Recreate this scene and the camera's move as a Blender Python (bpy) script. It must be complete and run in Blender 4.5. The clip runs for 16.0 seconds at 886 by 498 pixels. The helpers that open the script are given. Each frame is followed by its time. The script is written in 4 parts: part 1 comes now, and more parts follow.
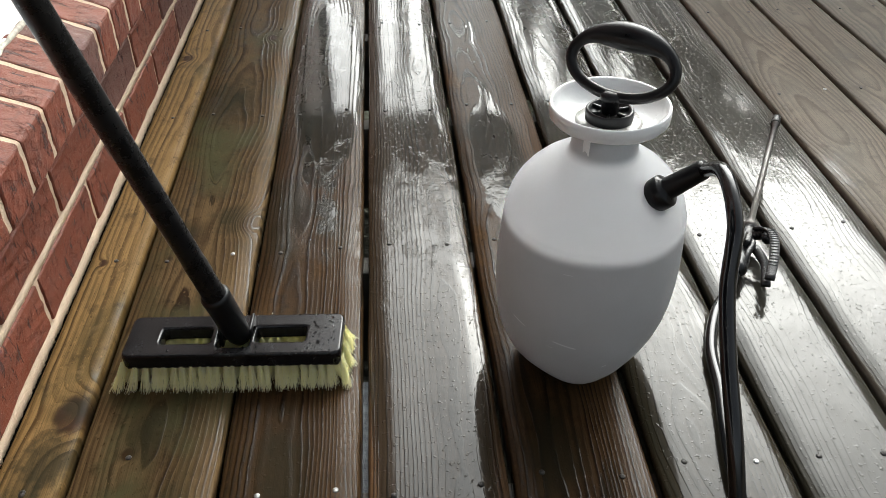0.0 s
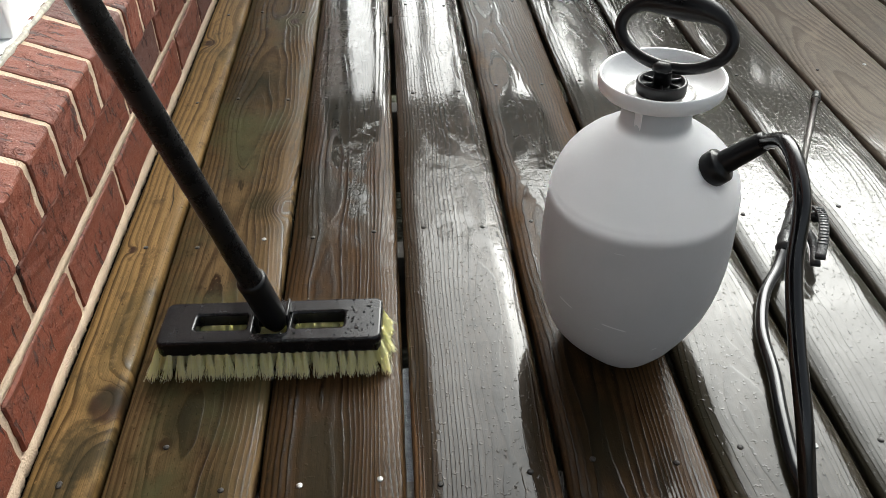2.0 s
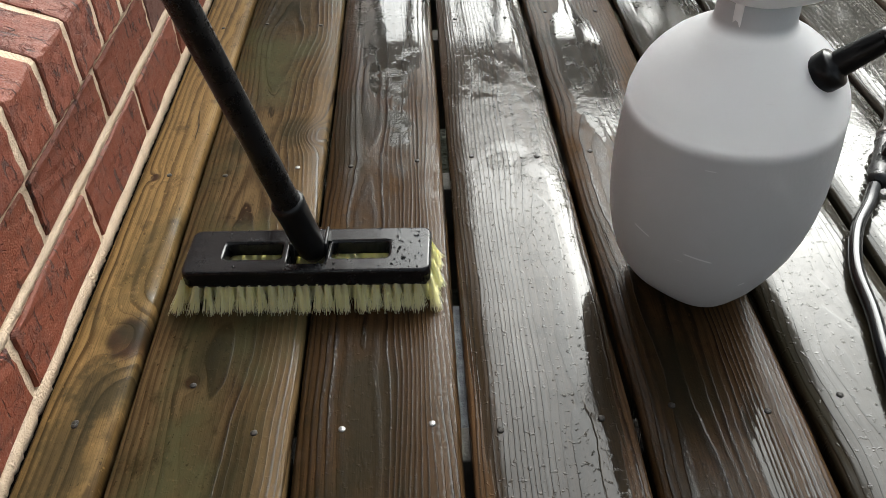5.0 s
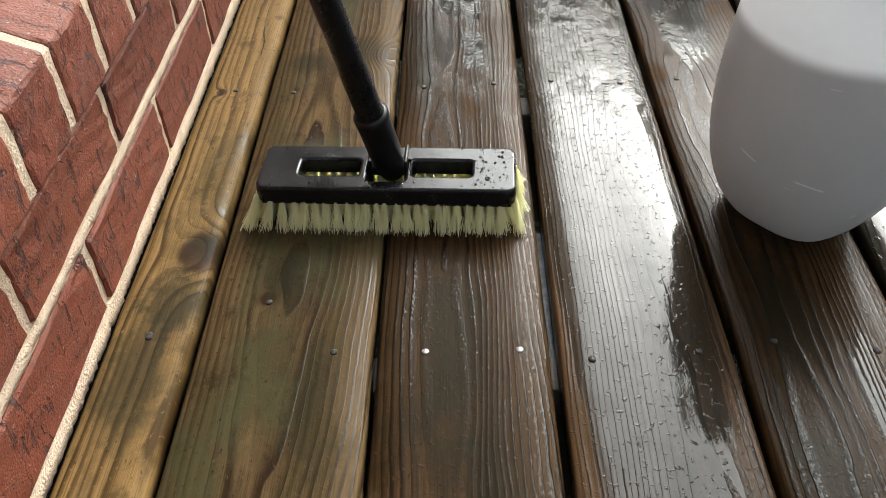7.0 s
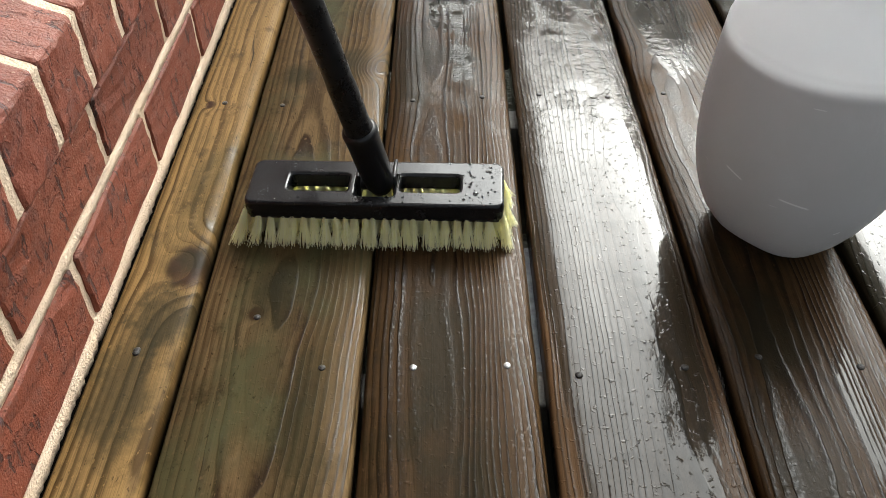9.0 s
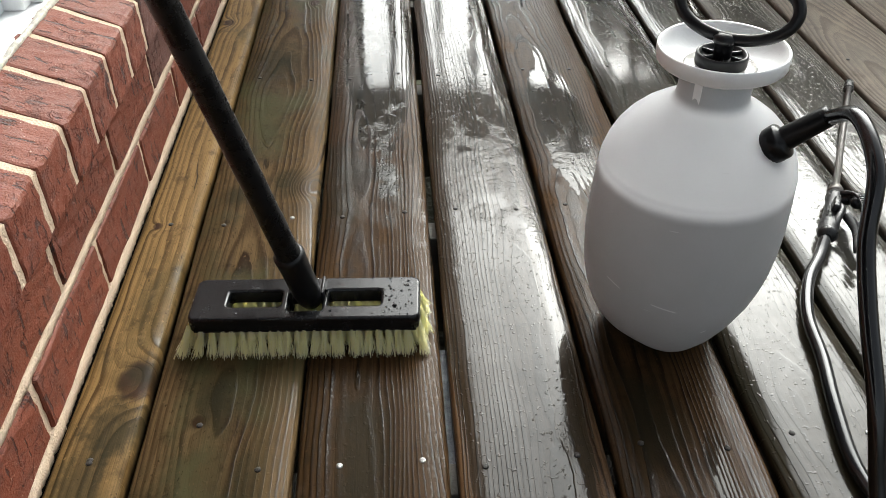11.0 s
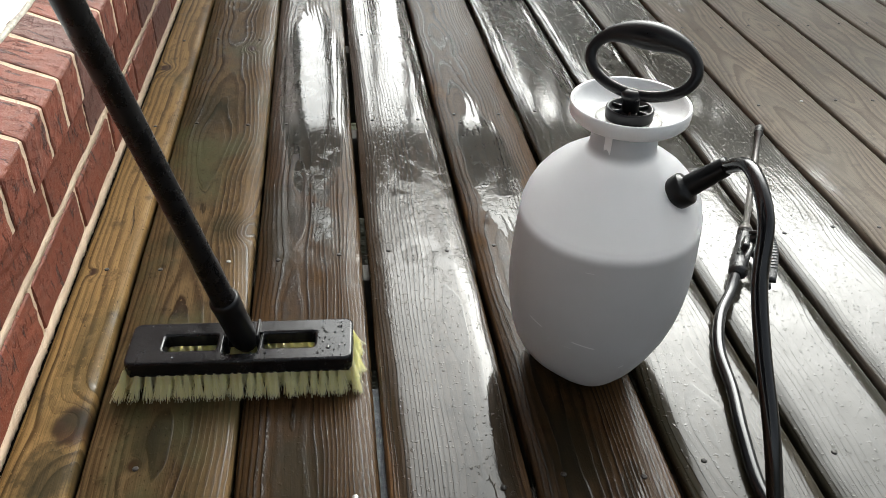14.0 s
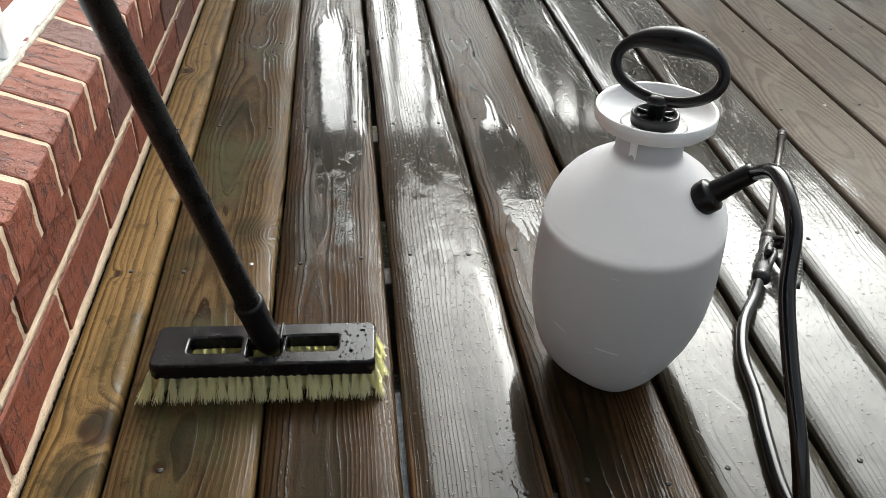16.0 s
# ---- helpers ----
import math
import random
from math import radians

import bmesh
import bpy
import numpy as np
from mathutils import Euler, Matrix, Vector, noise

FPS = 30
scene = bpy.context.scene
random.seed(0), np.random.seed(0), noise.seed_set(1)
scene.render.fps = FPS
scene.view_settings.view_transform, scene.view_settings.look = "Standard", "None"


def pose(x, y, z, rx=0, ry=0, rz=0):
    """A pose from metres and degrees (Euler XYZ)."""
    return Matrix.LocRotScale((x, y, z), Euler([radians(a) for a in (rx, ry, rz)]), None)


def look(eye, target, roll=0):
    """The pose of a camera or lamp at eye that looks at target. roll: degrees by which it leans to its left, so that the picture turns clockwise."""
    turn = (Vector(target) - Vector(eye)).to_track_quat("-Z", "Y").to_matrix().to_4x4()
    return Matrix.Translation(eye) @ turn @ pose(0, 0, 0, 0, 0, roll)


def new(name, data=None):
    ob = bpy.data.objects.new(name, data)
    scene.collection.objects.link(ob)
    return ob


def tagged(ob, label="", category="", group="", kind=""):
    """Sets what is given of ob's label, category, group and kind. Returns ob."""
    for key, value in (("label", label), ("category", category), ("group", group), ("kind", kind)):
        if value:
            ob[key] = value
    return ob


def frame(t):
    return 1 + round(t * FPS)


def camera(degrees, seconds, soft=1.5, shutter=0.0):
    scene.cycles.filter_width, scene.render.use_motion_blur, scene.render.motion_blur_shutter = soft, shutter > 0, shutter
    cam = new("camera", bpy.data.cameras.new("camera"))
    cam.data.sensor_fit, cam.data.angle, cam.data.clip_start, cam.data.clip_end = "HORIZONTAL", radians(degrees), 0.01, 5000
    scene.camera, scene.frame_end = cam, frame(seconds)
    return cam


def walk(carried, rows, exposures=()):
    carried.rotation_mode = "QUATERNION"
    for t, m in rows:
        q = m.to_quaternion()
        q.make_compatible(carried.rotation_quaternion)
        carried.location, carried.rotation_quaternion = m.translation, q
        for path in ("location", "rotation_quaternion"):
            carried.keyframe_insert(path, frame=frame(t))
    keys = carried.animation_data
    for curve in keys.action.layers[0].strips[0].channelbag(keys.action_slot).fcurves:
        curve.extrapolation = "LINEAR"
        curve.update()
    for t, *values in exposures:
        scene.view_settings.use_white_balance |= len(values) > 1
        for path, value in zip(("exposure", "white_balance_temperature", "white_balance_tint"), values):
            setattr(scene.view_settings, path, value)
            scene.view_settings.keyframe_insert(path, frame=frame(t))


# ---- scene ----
cam = camera(55.2, 16.0, soft=0.8)
PATH = [
    (0, (0.048, -0.552, 0.707), (0.15, 1.053, -0.481), -0.7),
    (0.5, (0.03, -0.543, 0.69), (0.149, 1.044, -0.52), 0.4),
    (1, (0.019, -0.535, 0.691), (0.135, 1.079, -0.485), 0.8),
    (1.5, (0.013, -0.528, 0.688), (0.072, 1.078, -0.501), -1.2),
    (2, (0.017, -0.531, 0.682), (0.088, 1.062, -0.525), -2.0),
    (2.5, (0.025, -0.533, 0.681), (0.109, 1.055, -0.532), -2.3),
    (3, (0.033, -0.53, 0.679), (0.123, 1.052, -0.541), -2.2),
    (3.5, (0.032, -0.529, 0.675), (0.113, 1.054, -0.546), -2.7),
    (4, (0.024, -0.528, 0.67), (0.085, 1.058, -0.546), -3.2),
    (4.5, (0.009, -0.501, 0.633), (0.053, 1.076, -0.596), -2.7),
    (5, (-0.02, -0.476, 0.589), (0.002, 1.069, -0.68), -2.4),
    (5.2, (-0.027, -0.472, 0.578), (-0.022, 1.041, -0.73), -2.3),
    (7.3, (-0.081, -0.46, 0.544), (-0.124, 1.01, -0.812), -2.0),
    (7.5, (-0.083, -0.458, 0.547), (-0.118, 1.012, -0.809), -1.7),
    (8, (-0.088, -0.461, 0.551), (-0.101, 1.016, -0.797), -0.9),
    (8.2, (-0.085, -0.458, 0.551), (-0.105, 1.015, -0.802), -1.2),
    (10.3, (-0.065, -0.473, 0.593), (-0.06, 1.072, -0.677), -1.2),
    (10.5, (-0.06, -0.487, 0.612), (-0.013, 1.077, -0.634), -0.5),
    (11, (-0.036, -0.521, 0.649), (0.052, 1.07, -0.561), -0.7),
    (11.5, (-0.033, -0.53, 0.659), (0.061, 1.071, -0.536), -0.7),
    (12, (-0.032, -0.534, 0.665), (0.085, 1.072, -0.523), -0.1),
    (12.5, (-0.033, -0.537, 0.668), (0.101, 1.075, -0.508), 0.3),
    (13, (-0.031, -0.547, 0.679), (0.133, 1.078, -0.475), 0.6),
    (13.5, (-0.028, -0.549, 0.679), (0.161, 1.078, -0.469), 0.8),
    (14, (-0.024, -0.55, 0.681), (0.201, 1.075, -0.462), 1.4),
    (14.5, (-0.023, -0.552, 0.684), (0.205, 1.084, -0.443), 1.1),
    (15, (-0.03, -0.551, 0.685), (0.167, 1.086, -0.447), 1.1),
    (15.5, (-0.03, -0.549, 0.684), (0.158, 1.082, -0.458), 1.1),
    (16, (-0.033, -0.548, 0.684), (0.157, 1.084, -0.457), 1.0),
]
walk(cam, [(t, look(eye, target, roll)) for t, eye, target, roll in PATH],
     ((0.0, 1.18), (4.6, 1.22), (7.4, 1.55), (8.2, 1.55), (10.4, 1.42), (11.0, 1.28), (14.0, 1.28), (16.0, 1.28)))

# ---- world, sun, exposure ----
world = bpy.data.worlds.new("sky_world")
scene.world = world
world.use_nodes = True
wn, wl = world.node_tree.nodes, world.node_tree.links
SUN_EL, SUN_AZ = 32.0, 25.0
sky = wn.new("ShaderNodeTexSky")
sky.sky_type, sky.sun_disc = "NISHITA", False
sky.sun_elevation, sky.sun_rotation = radians(SUN_EL), radians(SUN_AZ)
sky.air_density, sky.dust_density, sky.ozone_density = 1.0, 9.0, 0.6
greyed = wn.new("ShaderNodeHueSaturation")
greyed.inputs["Saturation"].default_value = 0.28
wl.new(sky.outputs[0], greyed.inputs["Color"])
cool = wn.new("ShaderNodeMix")
cool.data_type, cool.blend_type = "RGBA", "MULTIPLY"
cool.inputs[0].default_value = 1.0
cool.inputs[7].default_value = (0.945, 1.0, 1.0, 1)
wl.new(greyed.outputs[0], cool.inputs[6])
wl.new(cool.outputs[2], wn["Background"].inputs["Color"])
wn["Background"].inputs["Strength"].default_value = 0.12

sun = new("sun", bpy.data.lights.new("sun", "SUN"))
sun.data.energy, sun.data.angle, sun.data.color = 1.5, radians(58), (0.955, 0.985, 0.975)
sun.matrix_world = look((5 * math.sin(radians(SUN_AZ)), 5 * math.cos(radians(SUN_AZ)), 5 * math.tan(radians(SUN_EL))), (0, 0, 0))


# ---- node helpers ----
class Nodes:
    """Short hand for one material's nodes."""

    def __init__(self, name):
        self.mat = bpy.data.materials.new(name)
        self.mat.use_nodes = True
        self.t = self.mat.node_tree
        self.bsdf = self.t.nodes["Principled BSDF"]

    def put(self, socket, value):
        if isinstance(value, bpy.types.NodeSocket):
            self.t.links.new(value, socket)
        elif value is not None:
            socket.default_value = value

    def math(self, op, a, b=None, c=None, clamp=False):
        n = self.t.nodes.new("ShaderNodeMath")
        n.operation, n.use_clamp = op, clamp
        for i, v in enumerate((a, b, c)):
            self.put(n.inputs[i], v)
        return n.outputs[0]

    def pos(self, kind="Object"):
        return self.t.nodes.new("ShaderNodeTexCoord").outputs[kind]

    def world_pos(self):
        return self.t.nodes.new("ShaderNodeNewGeometry").outputs["Position"]

    def random(self):
        return self.t.nodes.new("ShaderNodeObjectInfo").outputs["Random"]

    def island(self):
        return self.t.nodes.new("ShaderNodeNewGeometry").outputs["Random Per Island"]

    def split(self, v):
        n = self.t.nodes.new("ShaderNodeSeparateXYZ")
        self.put(n.inputs[0], v)
        return n.outputs

    def vec(self, x, y, z):
        n = self.t.nodes.new("ShaderNodeCombineXYZ")
        for i, v in enumerate((x, y, z)):
            self.put(n.inputs[i], v)
        return n.outputs[0]

    def noise(self, v, scale, detail=3.0, rough=0.55, distortion=0.0):
        n = self.t.nodes.new("ShaderNodeTexNoise")
        self.put(n.inputs["Vector"], v)
        n.inputs["Scale"].default_value, n.inputs["Detail"].default_value = scale, detail
        n.inputs["Roughness"].default_value, n.inputs["Distortion"].default_value = rough, distortion
        return n.outputs["Fac"]

    def step(self, v, a, b, lo=0.0, hi=1.0, smooth=True):
        n = self.t.nodes.new("ShaderNodeMapRange")
        n.interpolation_type = "SMOOTHSTEP" if smooth else "LINEAR"
        for i, x in enumerate((v, a, b, lo, hi)):
            self.put(n.inputs[i], x)
        return n.outputs[0]

    def mix(self, f, a, b):
        n = self.t.nodes.new("ShaderNodeMix")
        n.data_type = "RGBA"
        for i, v in ((0, f), (6, a), (7, b)):
            self.put(n.inputs[i], (*v, 1) if isinstance(v, tuple) else v)
        return n.outputs[2]

    def bump(self, height, distance, strength=1.0):
        n = self.t.nodes.new("ShaderNodeBump")
        n.inputs["Strength"].default_value, n.inputs["Distance"].default_value = strength, distance
        self.put(n.inputs["Height"], height)
        return n.outputs[0]

    def done(self, color=None, rough=None, normal=None, **more):
        for key, v in {"Base Color": color, "Roughness": rough, "Normal": normal, **more}.items():
            self.put(self.bsdf.inputs[key], (*v, 1) if isinstance(v, tuple) and len(v) == 3 else v)
        return self.mat


# ---- materials ----
def plank_material(name, early, late, algae, pith, ring=0.0045, wet=0.5, level=-0.6, pools=(), knots=(), grey=0.0, ridge=0.5, smears_shade=(), mid=0.0, moss=0.5, slick=0.1, rain=0.15, combed=None, still=0.02):
    """Weathered deck timber that rain has wetted. pith: (x, depth, slope along the board, swing) of the log's heart,
    round which the rings lie;
    wet: how much carries a film; level: height of the standing water against the wood in mm; pools: (x, y, half width,
    half length, mm) where it stands higher;
    knots: (x, y, radius); ridge: height of the raised grain in mm; smears_shade: (x, y, half width, half length) of
    dark mould and of shade painted before the tank; mid: the board's middle;
    rain: film on the far half, where the rain blows in; combed: (x, x) towards which the raised grain is worn sharp and
    holds beads; still: roughness of the standing water."""
    n = Nodes(name)
    x, y, z = n.split(n.world_pos())
    seed = n.math("MULTIPLY", n.random(), 37.0)

    def spread(sx, sy, w, detail=3.0, rough=0.55):
        return n.noise(n.vec(n.math("MULTIPLY_ADD", x, sx, seed), n.math("MULTIPLY", y, sy), w), 1.0, detail, rough)

    def oval(cx, cy, hx, hy):
        dx, dy = n.math("DIVIDE", n.math("SUBTRACT", x, cx), hx), n.math("DIVIDE", n.math("SUBTRACT", y, cy), hy)
        return n.math("SQRT", n.math("MULTIPLY_ADD", dx, dx, n.math("MULTIPLY", dy, dy)))

    warp = n.math("SUBTRACT", spread(9.0, 1.7, 0.0, 2.0), 0.5)
    fine = n.math("SUBTRACT", spread(50.0, 13.0, 2.0, 3.0), 0.5)
    patch = spread(8.0, 4.5, 1.0, 5.0, 0.62)
    blotch = spread(32.0, 24.0, 3.0, 5.0, 0.68)
    speck = spread(260.0, 130.0, 5.0, 3.0, 0.6)
    fibre = spread(1000.0, 10.0, 7.0, 3.0, 0.6)
    # growth rings: distance from a heart that swings below the board
    heart = n.math("MULTIPLY_ADD", n.noise(n.vec(seed, n.math("MULTIPLY", y, 2.1), 4.0), 1.0, 2.0), pith[3], n.math("MULTIPLY_ADD", y, pith[2], pith[1]))
    dx = n.math("SUBTRACT", n.math("MULTIPLY_ADD", warp, 0.035, x), pith[0])
    if mid > 0.75:
        dx = n.math("WRAP", dx, 0.075, -0.075)
    r = n.math("SQRT", n.math("MULTIPLY_ADD", dx, dx, n.math("MULTIPLY", heart, heart)))
    r = n.math("MULTIPLY_ADD", fine, 0.0035, n.math("MULTIPLY_ADD", warp, 0.012, r))
    core = None
    for kx, ky, kr in knots:
        d = n.math("MULTIPLY_ADD", fine, 0.8, oval(kx, ky, kr, kr * 1.35))
        d2 = n.math("MULTIPLY", d, d)
        r = n.math("ADD", r, n.math("DIVIDE", kr * 1.1, n.math("MULTIPLY_ADD", n.math("MULTIPLY", d2, 0.35), d, 0.9)))
        one = n.step(d, 0.7, 1.25, 1.0, 0.0)
        core = one if core is None else n.math("MAXIMUM", core, one)
    phase = n.math("DIVIDE", r, ring)
    saw = n.math("FRACT", phase)
    late_f = n.math("MULTIPLY", n.step(saw, 0.2, 0.82), n.step(saw, 0.88, 1.0, 1.0, 0.0))
    each = n.noise(n.vec(n.math("MULTIPLY", phase, 0.8), n.math("MULTIPLY", y, 0.7), seed), 1.0, 2.0)
    late_f = n.math("MULTIPLY", late_f, n.step(each, 0.3, 0.62, 0.25, 1.0))
    # colour
    c = n.mix(late_f, early, late)
    c = n.mix(n.step(fibre, 0.42, 0.72, 0.0, 0.55), c, tuple(v * 0.55 for v in late))
    c = n.mix(n.step(patch, 0.46, 0.68, 0.0, moss), c, algae)
    c = n.mix(n.step(patch, 0.4, 0.27, 0.0, 0.5), c, tuple(min(v * 1.4, 0.6) for v in early))
    c = n.mix(n.step(blotch, 0.54, 0.7, 0.0, 0.55), c, tuple(v * 0.5 for v in late))
    c = n.mix(n.step(blotch, 0.42, 0.3, 0.0, 0.35), c, tuple(v * 0.8 + 0.02 for v in early))
    c = n.mix(n.step(speck, 0.62, 0.7, 0.0, 0.6), c, tuple(v * 0.3 for v in late))
    c = n.mix(n.step(speck, 0.4, 0.3, 0.0, 0.45), c, tuple(min(v * 1.3, 0.6) for v in early))
    check = n.noise(n.vec(n.math("MULTIPLY", r, 260.0), n.math("MULTIPLY", y, 2.6), 5.0), 1.0, 3.0, 0.6)
    crack = n.step(check, 0.66, 0.71)
    c = n.mix(n.math("MULTIPLY", crack, 0.85), c, tuple(v * 0.2 for v in late))
    if core is not None:
        c = n.mix(n.math("MULTIPLY", core, n.step(saw, 0.1, 0.9, 0.8, 1.0)), c, (0.032, 0.013, 0.006))
    for sx, sy, hw, hl in smears_shade:
        d = n.math("ADD", oval(sx, sy, hw, hl), n.math("MULTIPLY_ADD", blotch, 2.4, -1.2))
        c = n.mix(n.step(d, 0.3, 1.5, 0.72, 0.0), c, (0.016, 0.0145, 0.007))
    if grey:
        c = n.mix(n.step(patch, 0.3, 0.6, grey * 0.6, grey), c, (0.165, 0.15, 0.13))
    if combed:
        strip = n.math("MULTIPLY", n.step(x, *combed), n.step(patch, 0.34, 0.46))
        c = n.mix(n.math("MULTIPLY", n.math("MULTIPLY", strip, n.step(late_f, 0.0, 1.0, 0.8, 0.1)), 0.6), c, tuple(v * 1.6 for v in early))
    # relief in mm: raised late wood, worn patches, a slight cup, cracks
    worn = n.step(spread(14.0, 3.2, 6.0, 3.0), 0.34, 0.62, 0.25, 1.0)
    relief = n.math("MULTIPLY", n.math("MULTIPLY", late_f, worn), ridge)
    relief = n.math("MULTIPLY_ADD", fibre, 0.07, relief)
    relief = n.math("MULTIPLY_ADD", blotch, 0.22, n.math("MULTIPLY_ADD", speck, 0.08, relief))
    relief = n.math("SUBTRACT", relief, n.math("MULTIPLY", crack, 0.3))
    off = n.math("DIVIDE", n.math("SUBTRACT", x, mid), 0.075)
    broad = n.math("MULTIPLY_ADD", spread(15.0, 2.4, 8.0, 3.0), 0.9, n.math("MULTIPLY", n.math("MULTIPLY", off, off), 0.45))
    ground = n.math("ADD", relief, broad)
    # standing water lies flat, a film follows the grain
    water = level
    for px, py, hw, hl, deep in pools:
        d = oval(px, py, hw, hl)
        water = n.math("ADD", water, n.step(d, 0.35, 1.15, deep, 0.0))
    far = n.math("MULTIPLY", n.step(n.math("MULTIPLY_ADD", blotch, 0.9, n.math("MULTIPLY_ADD", patch, 0.6, y)), 1.05, 1.4), rain)
    water = n.math("MULTIPLY_ADD", far, 0.8, water)
    over = n.math("SUBTRACT", water, n.math("SUBTRACT", ground, 0.45))
    pond = n.step(over, -0.02, 0.06)
    top = n.math("SMOOTH_MAX", n.math("SUBTRACT", water, n.math("SUBTRACT", broad, 0.45)), relief, 0.12)
    calm = n.step(pond, 0.0, 1.0, 1.0, 0.01)
    bead = spread(420.0, 250.0, 9.0, 2.0, 0.5)
    film = n.step(n.math("MULTIPLY_ADD", blotch, 0.4, n.math("MULTIPLY_ADD", worn, 0.12, patch)), 1.06 - wet * 0.6, 1.2 - wet * 0.6)
    film = n.math("MAXIMUM", film, n.step(over, -0.45, -0.05))
    grit = n.step(n.noise(n.vec(x, y, 2.0), 170.0, 2.0), 0.59, 0.74, 0.0, 0.3 if still > 0.05 else 0.09)
    lump = n.math("MULTIPLY_ADD", n.math("ADD", relief, n.math("MULTIPLY", blotch, 0.5)), 0.3 if still > 0.05 else 0.05, n.math("ADD", broad, top))
    ripple = n.math("MULTIPLY", spread(130.0, 130.0, 11.0, 3.0, 0.6), n.step(y, 0.58, 0.95, 0.04, 1.6))
    lump = n.math("MULTIPLY_ADD", ripple, n.step(pond, 0.0, 1.0, 1.0, n.step(y, 0.6, 0.9, 0.02, 0.08)), lump)
    sheet = n.math("ADD", lump, n.math("MULTIPLY_ADD", n.math("MULTIPLY", bead, calm), 0.4, n.math("MULTIPLY", grit, n.step(pond, 0.0, 1.0, 1.0, 0.8))))
    swell = n.math("MULTIPLY", n.noise(n.vec(x, n.math("MULTIPLY", y, 0.6), 0.0), 45.0, 2.0), 0.1)
    cover = n.math("MULTIPLY", film, n.step(n.math("MULTIPLY_ADD", n.math("MULTIPLY", late_f, worn), 0.3, bead), 0.62, 0.76, slick, 0.7))
    cover = n.math("MAXIMUM", cover, n.math("MULTIPLY", far, n.step(late_f, 0.2, 0.8, 0.8, 0.2)))
    if combed:
        cover = n.math("MAXIMUM", cover, n.math("MULTIPLY", strip, n.step(n.math("MULTIPLY_ADD", late_f, 0.32, bead), 0.57, 0.74, 0.05, 0.55)))
    scum = n.step(n.math("MULTIPLY_ADD", speck, 0.3, n.math("MULTIPLY_ADD", patch, 0.5, blotch)), 0.68, 1.02, 1.0, 0.8)
    gloss = n.math("MAXIMUM", cover, n.math("MULTIPLY", pond, scum))
    normal = n.bump(n.math("ADD", relief, grit), 0.001)
    wavy = n.bump(n.math("ADD", sheet, swell), 0.001)
    rough = n.step(film, 0.0, 1.0, 0.62, 0.42)
    c = n.mix(n.math("MULTIPLY", film, 0.3), c, tuple(v * 0.45 for v in late))
    c = n.mix(n.math("MULTIPLY", pond, 0.75), c, tuple(v * 0.6 for v in algae))
    mat = n.done(c, rough, normal)
    n.bsdf.inputs["Specular IOR Level"].default_value = 0.03 if wet >= 0.5 else 0.1
    n.put(n.bsdf.inputs["Coat Weight"], gloss)
    n.put(n.bsdf.inputs["Coat Roughness"], n.step(pond, 0.0, 1.0, 0.03, still))
    n.put(n.bsdf.inputs["Coat Normal"], wavy)
    n.bsdf.inputs["Coat IOR"].default_value = 1.33
    return mat


def brick_material():
    n = Nodes("weathered red brick")
    p, r = n.world_pos(), n.random()
    x, y, z = n.split(p)
    tone = n.mix(r, (0.168, 0.0375, 0.0175), (0.242, 0.061, 0.0285))
    tone = n.mix(n.step(r, 0.72, 0.9, 0.0, 0.8), tone, (0.115, 0.058, 0.05))
    cloud = n.noise(p, 26.0, 4.0, 0.6)
    tone = n.mix(n.step(cloud, 0.45, 0.7, 0.0, 0.55), tone, (0.15, 0.048, 0.031))
    smut = n.noise(p, 90.0, 4.0, 0.65)
    tone = n.mix(n.step(smut, 0.54, 0.7, 0.0, 0.5), tone, (0.1, 0.04, 0.03))
    speck = n.noise(p, 260.0, 2.0)
    tone = n.mix(n.step(speck, 0.68, 0.74, 0.0, 0.7), tone, (0.5, 0.33, 0.25))
    # drag marks of the wire cut
    gouge = n.noise(n.vec(n.math("MULTIPLY", x, 27.0), n.math("MULTIPLY", y, 80.0), n.math("MULTIPLY", z, 28.0)), 1.0, 6.0, 0.66, 0.6)
    crack = n.step(gouge, 0.385, 0.415, 1.0, 0.0)
    tone = n.mix(n.math("MULTIPLY", crack, 0.85), tone, (0.045, 0.02, 0.018))
    # shallow flakes where the face has spalled
    flake = n.step(n.noise(p, 48.0, 5.0, 0.7, 0.8), 0.58, 0.62)
    tone = n.mix(n.math("MULTIPLY", flake, 0.35), tone, (0.105, 0.034, 0.024))
    crack = n.math("MAXIMUM", crack, n.math("MULTIPLY", flake, 0.35))
    sand = n.noise(p, 520.0, 3.0)
    h = n.math("SUBTRACT", n.math("MULTIPLY_ADD", sand, 0.25, n.math("MULTIPLY", cloud, 0.6)), n.math("MULTIPLY", crack, 1.1))
    return n.done(tone, n.step(sand, 0.3, 0.7, 0.5, 0.75), n.bump(h, 0.005))


def mortar_material():
    n = Nodes("sandy mortar")
    p = n.world_pos()
    a, b = n.noise(p, 30.0, 4.0), n.noise(p, 420.0, 3.0)
    c = n.mix(a, (0.52, 0.38, 0.26), (0.74, 0.58, 0.43))
    c = n.mix(n.step(b, 0.6, 0.75, 0.0, 0.6), c, (0.28, 0.2, 0.14))
    return n.done(c, 0.85, n.bump(n.math("ADD", a, b), 0.0028))


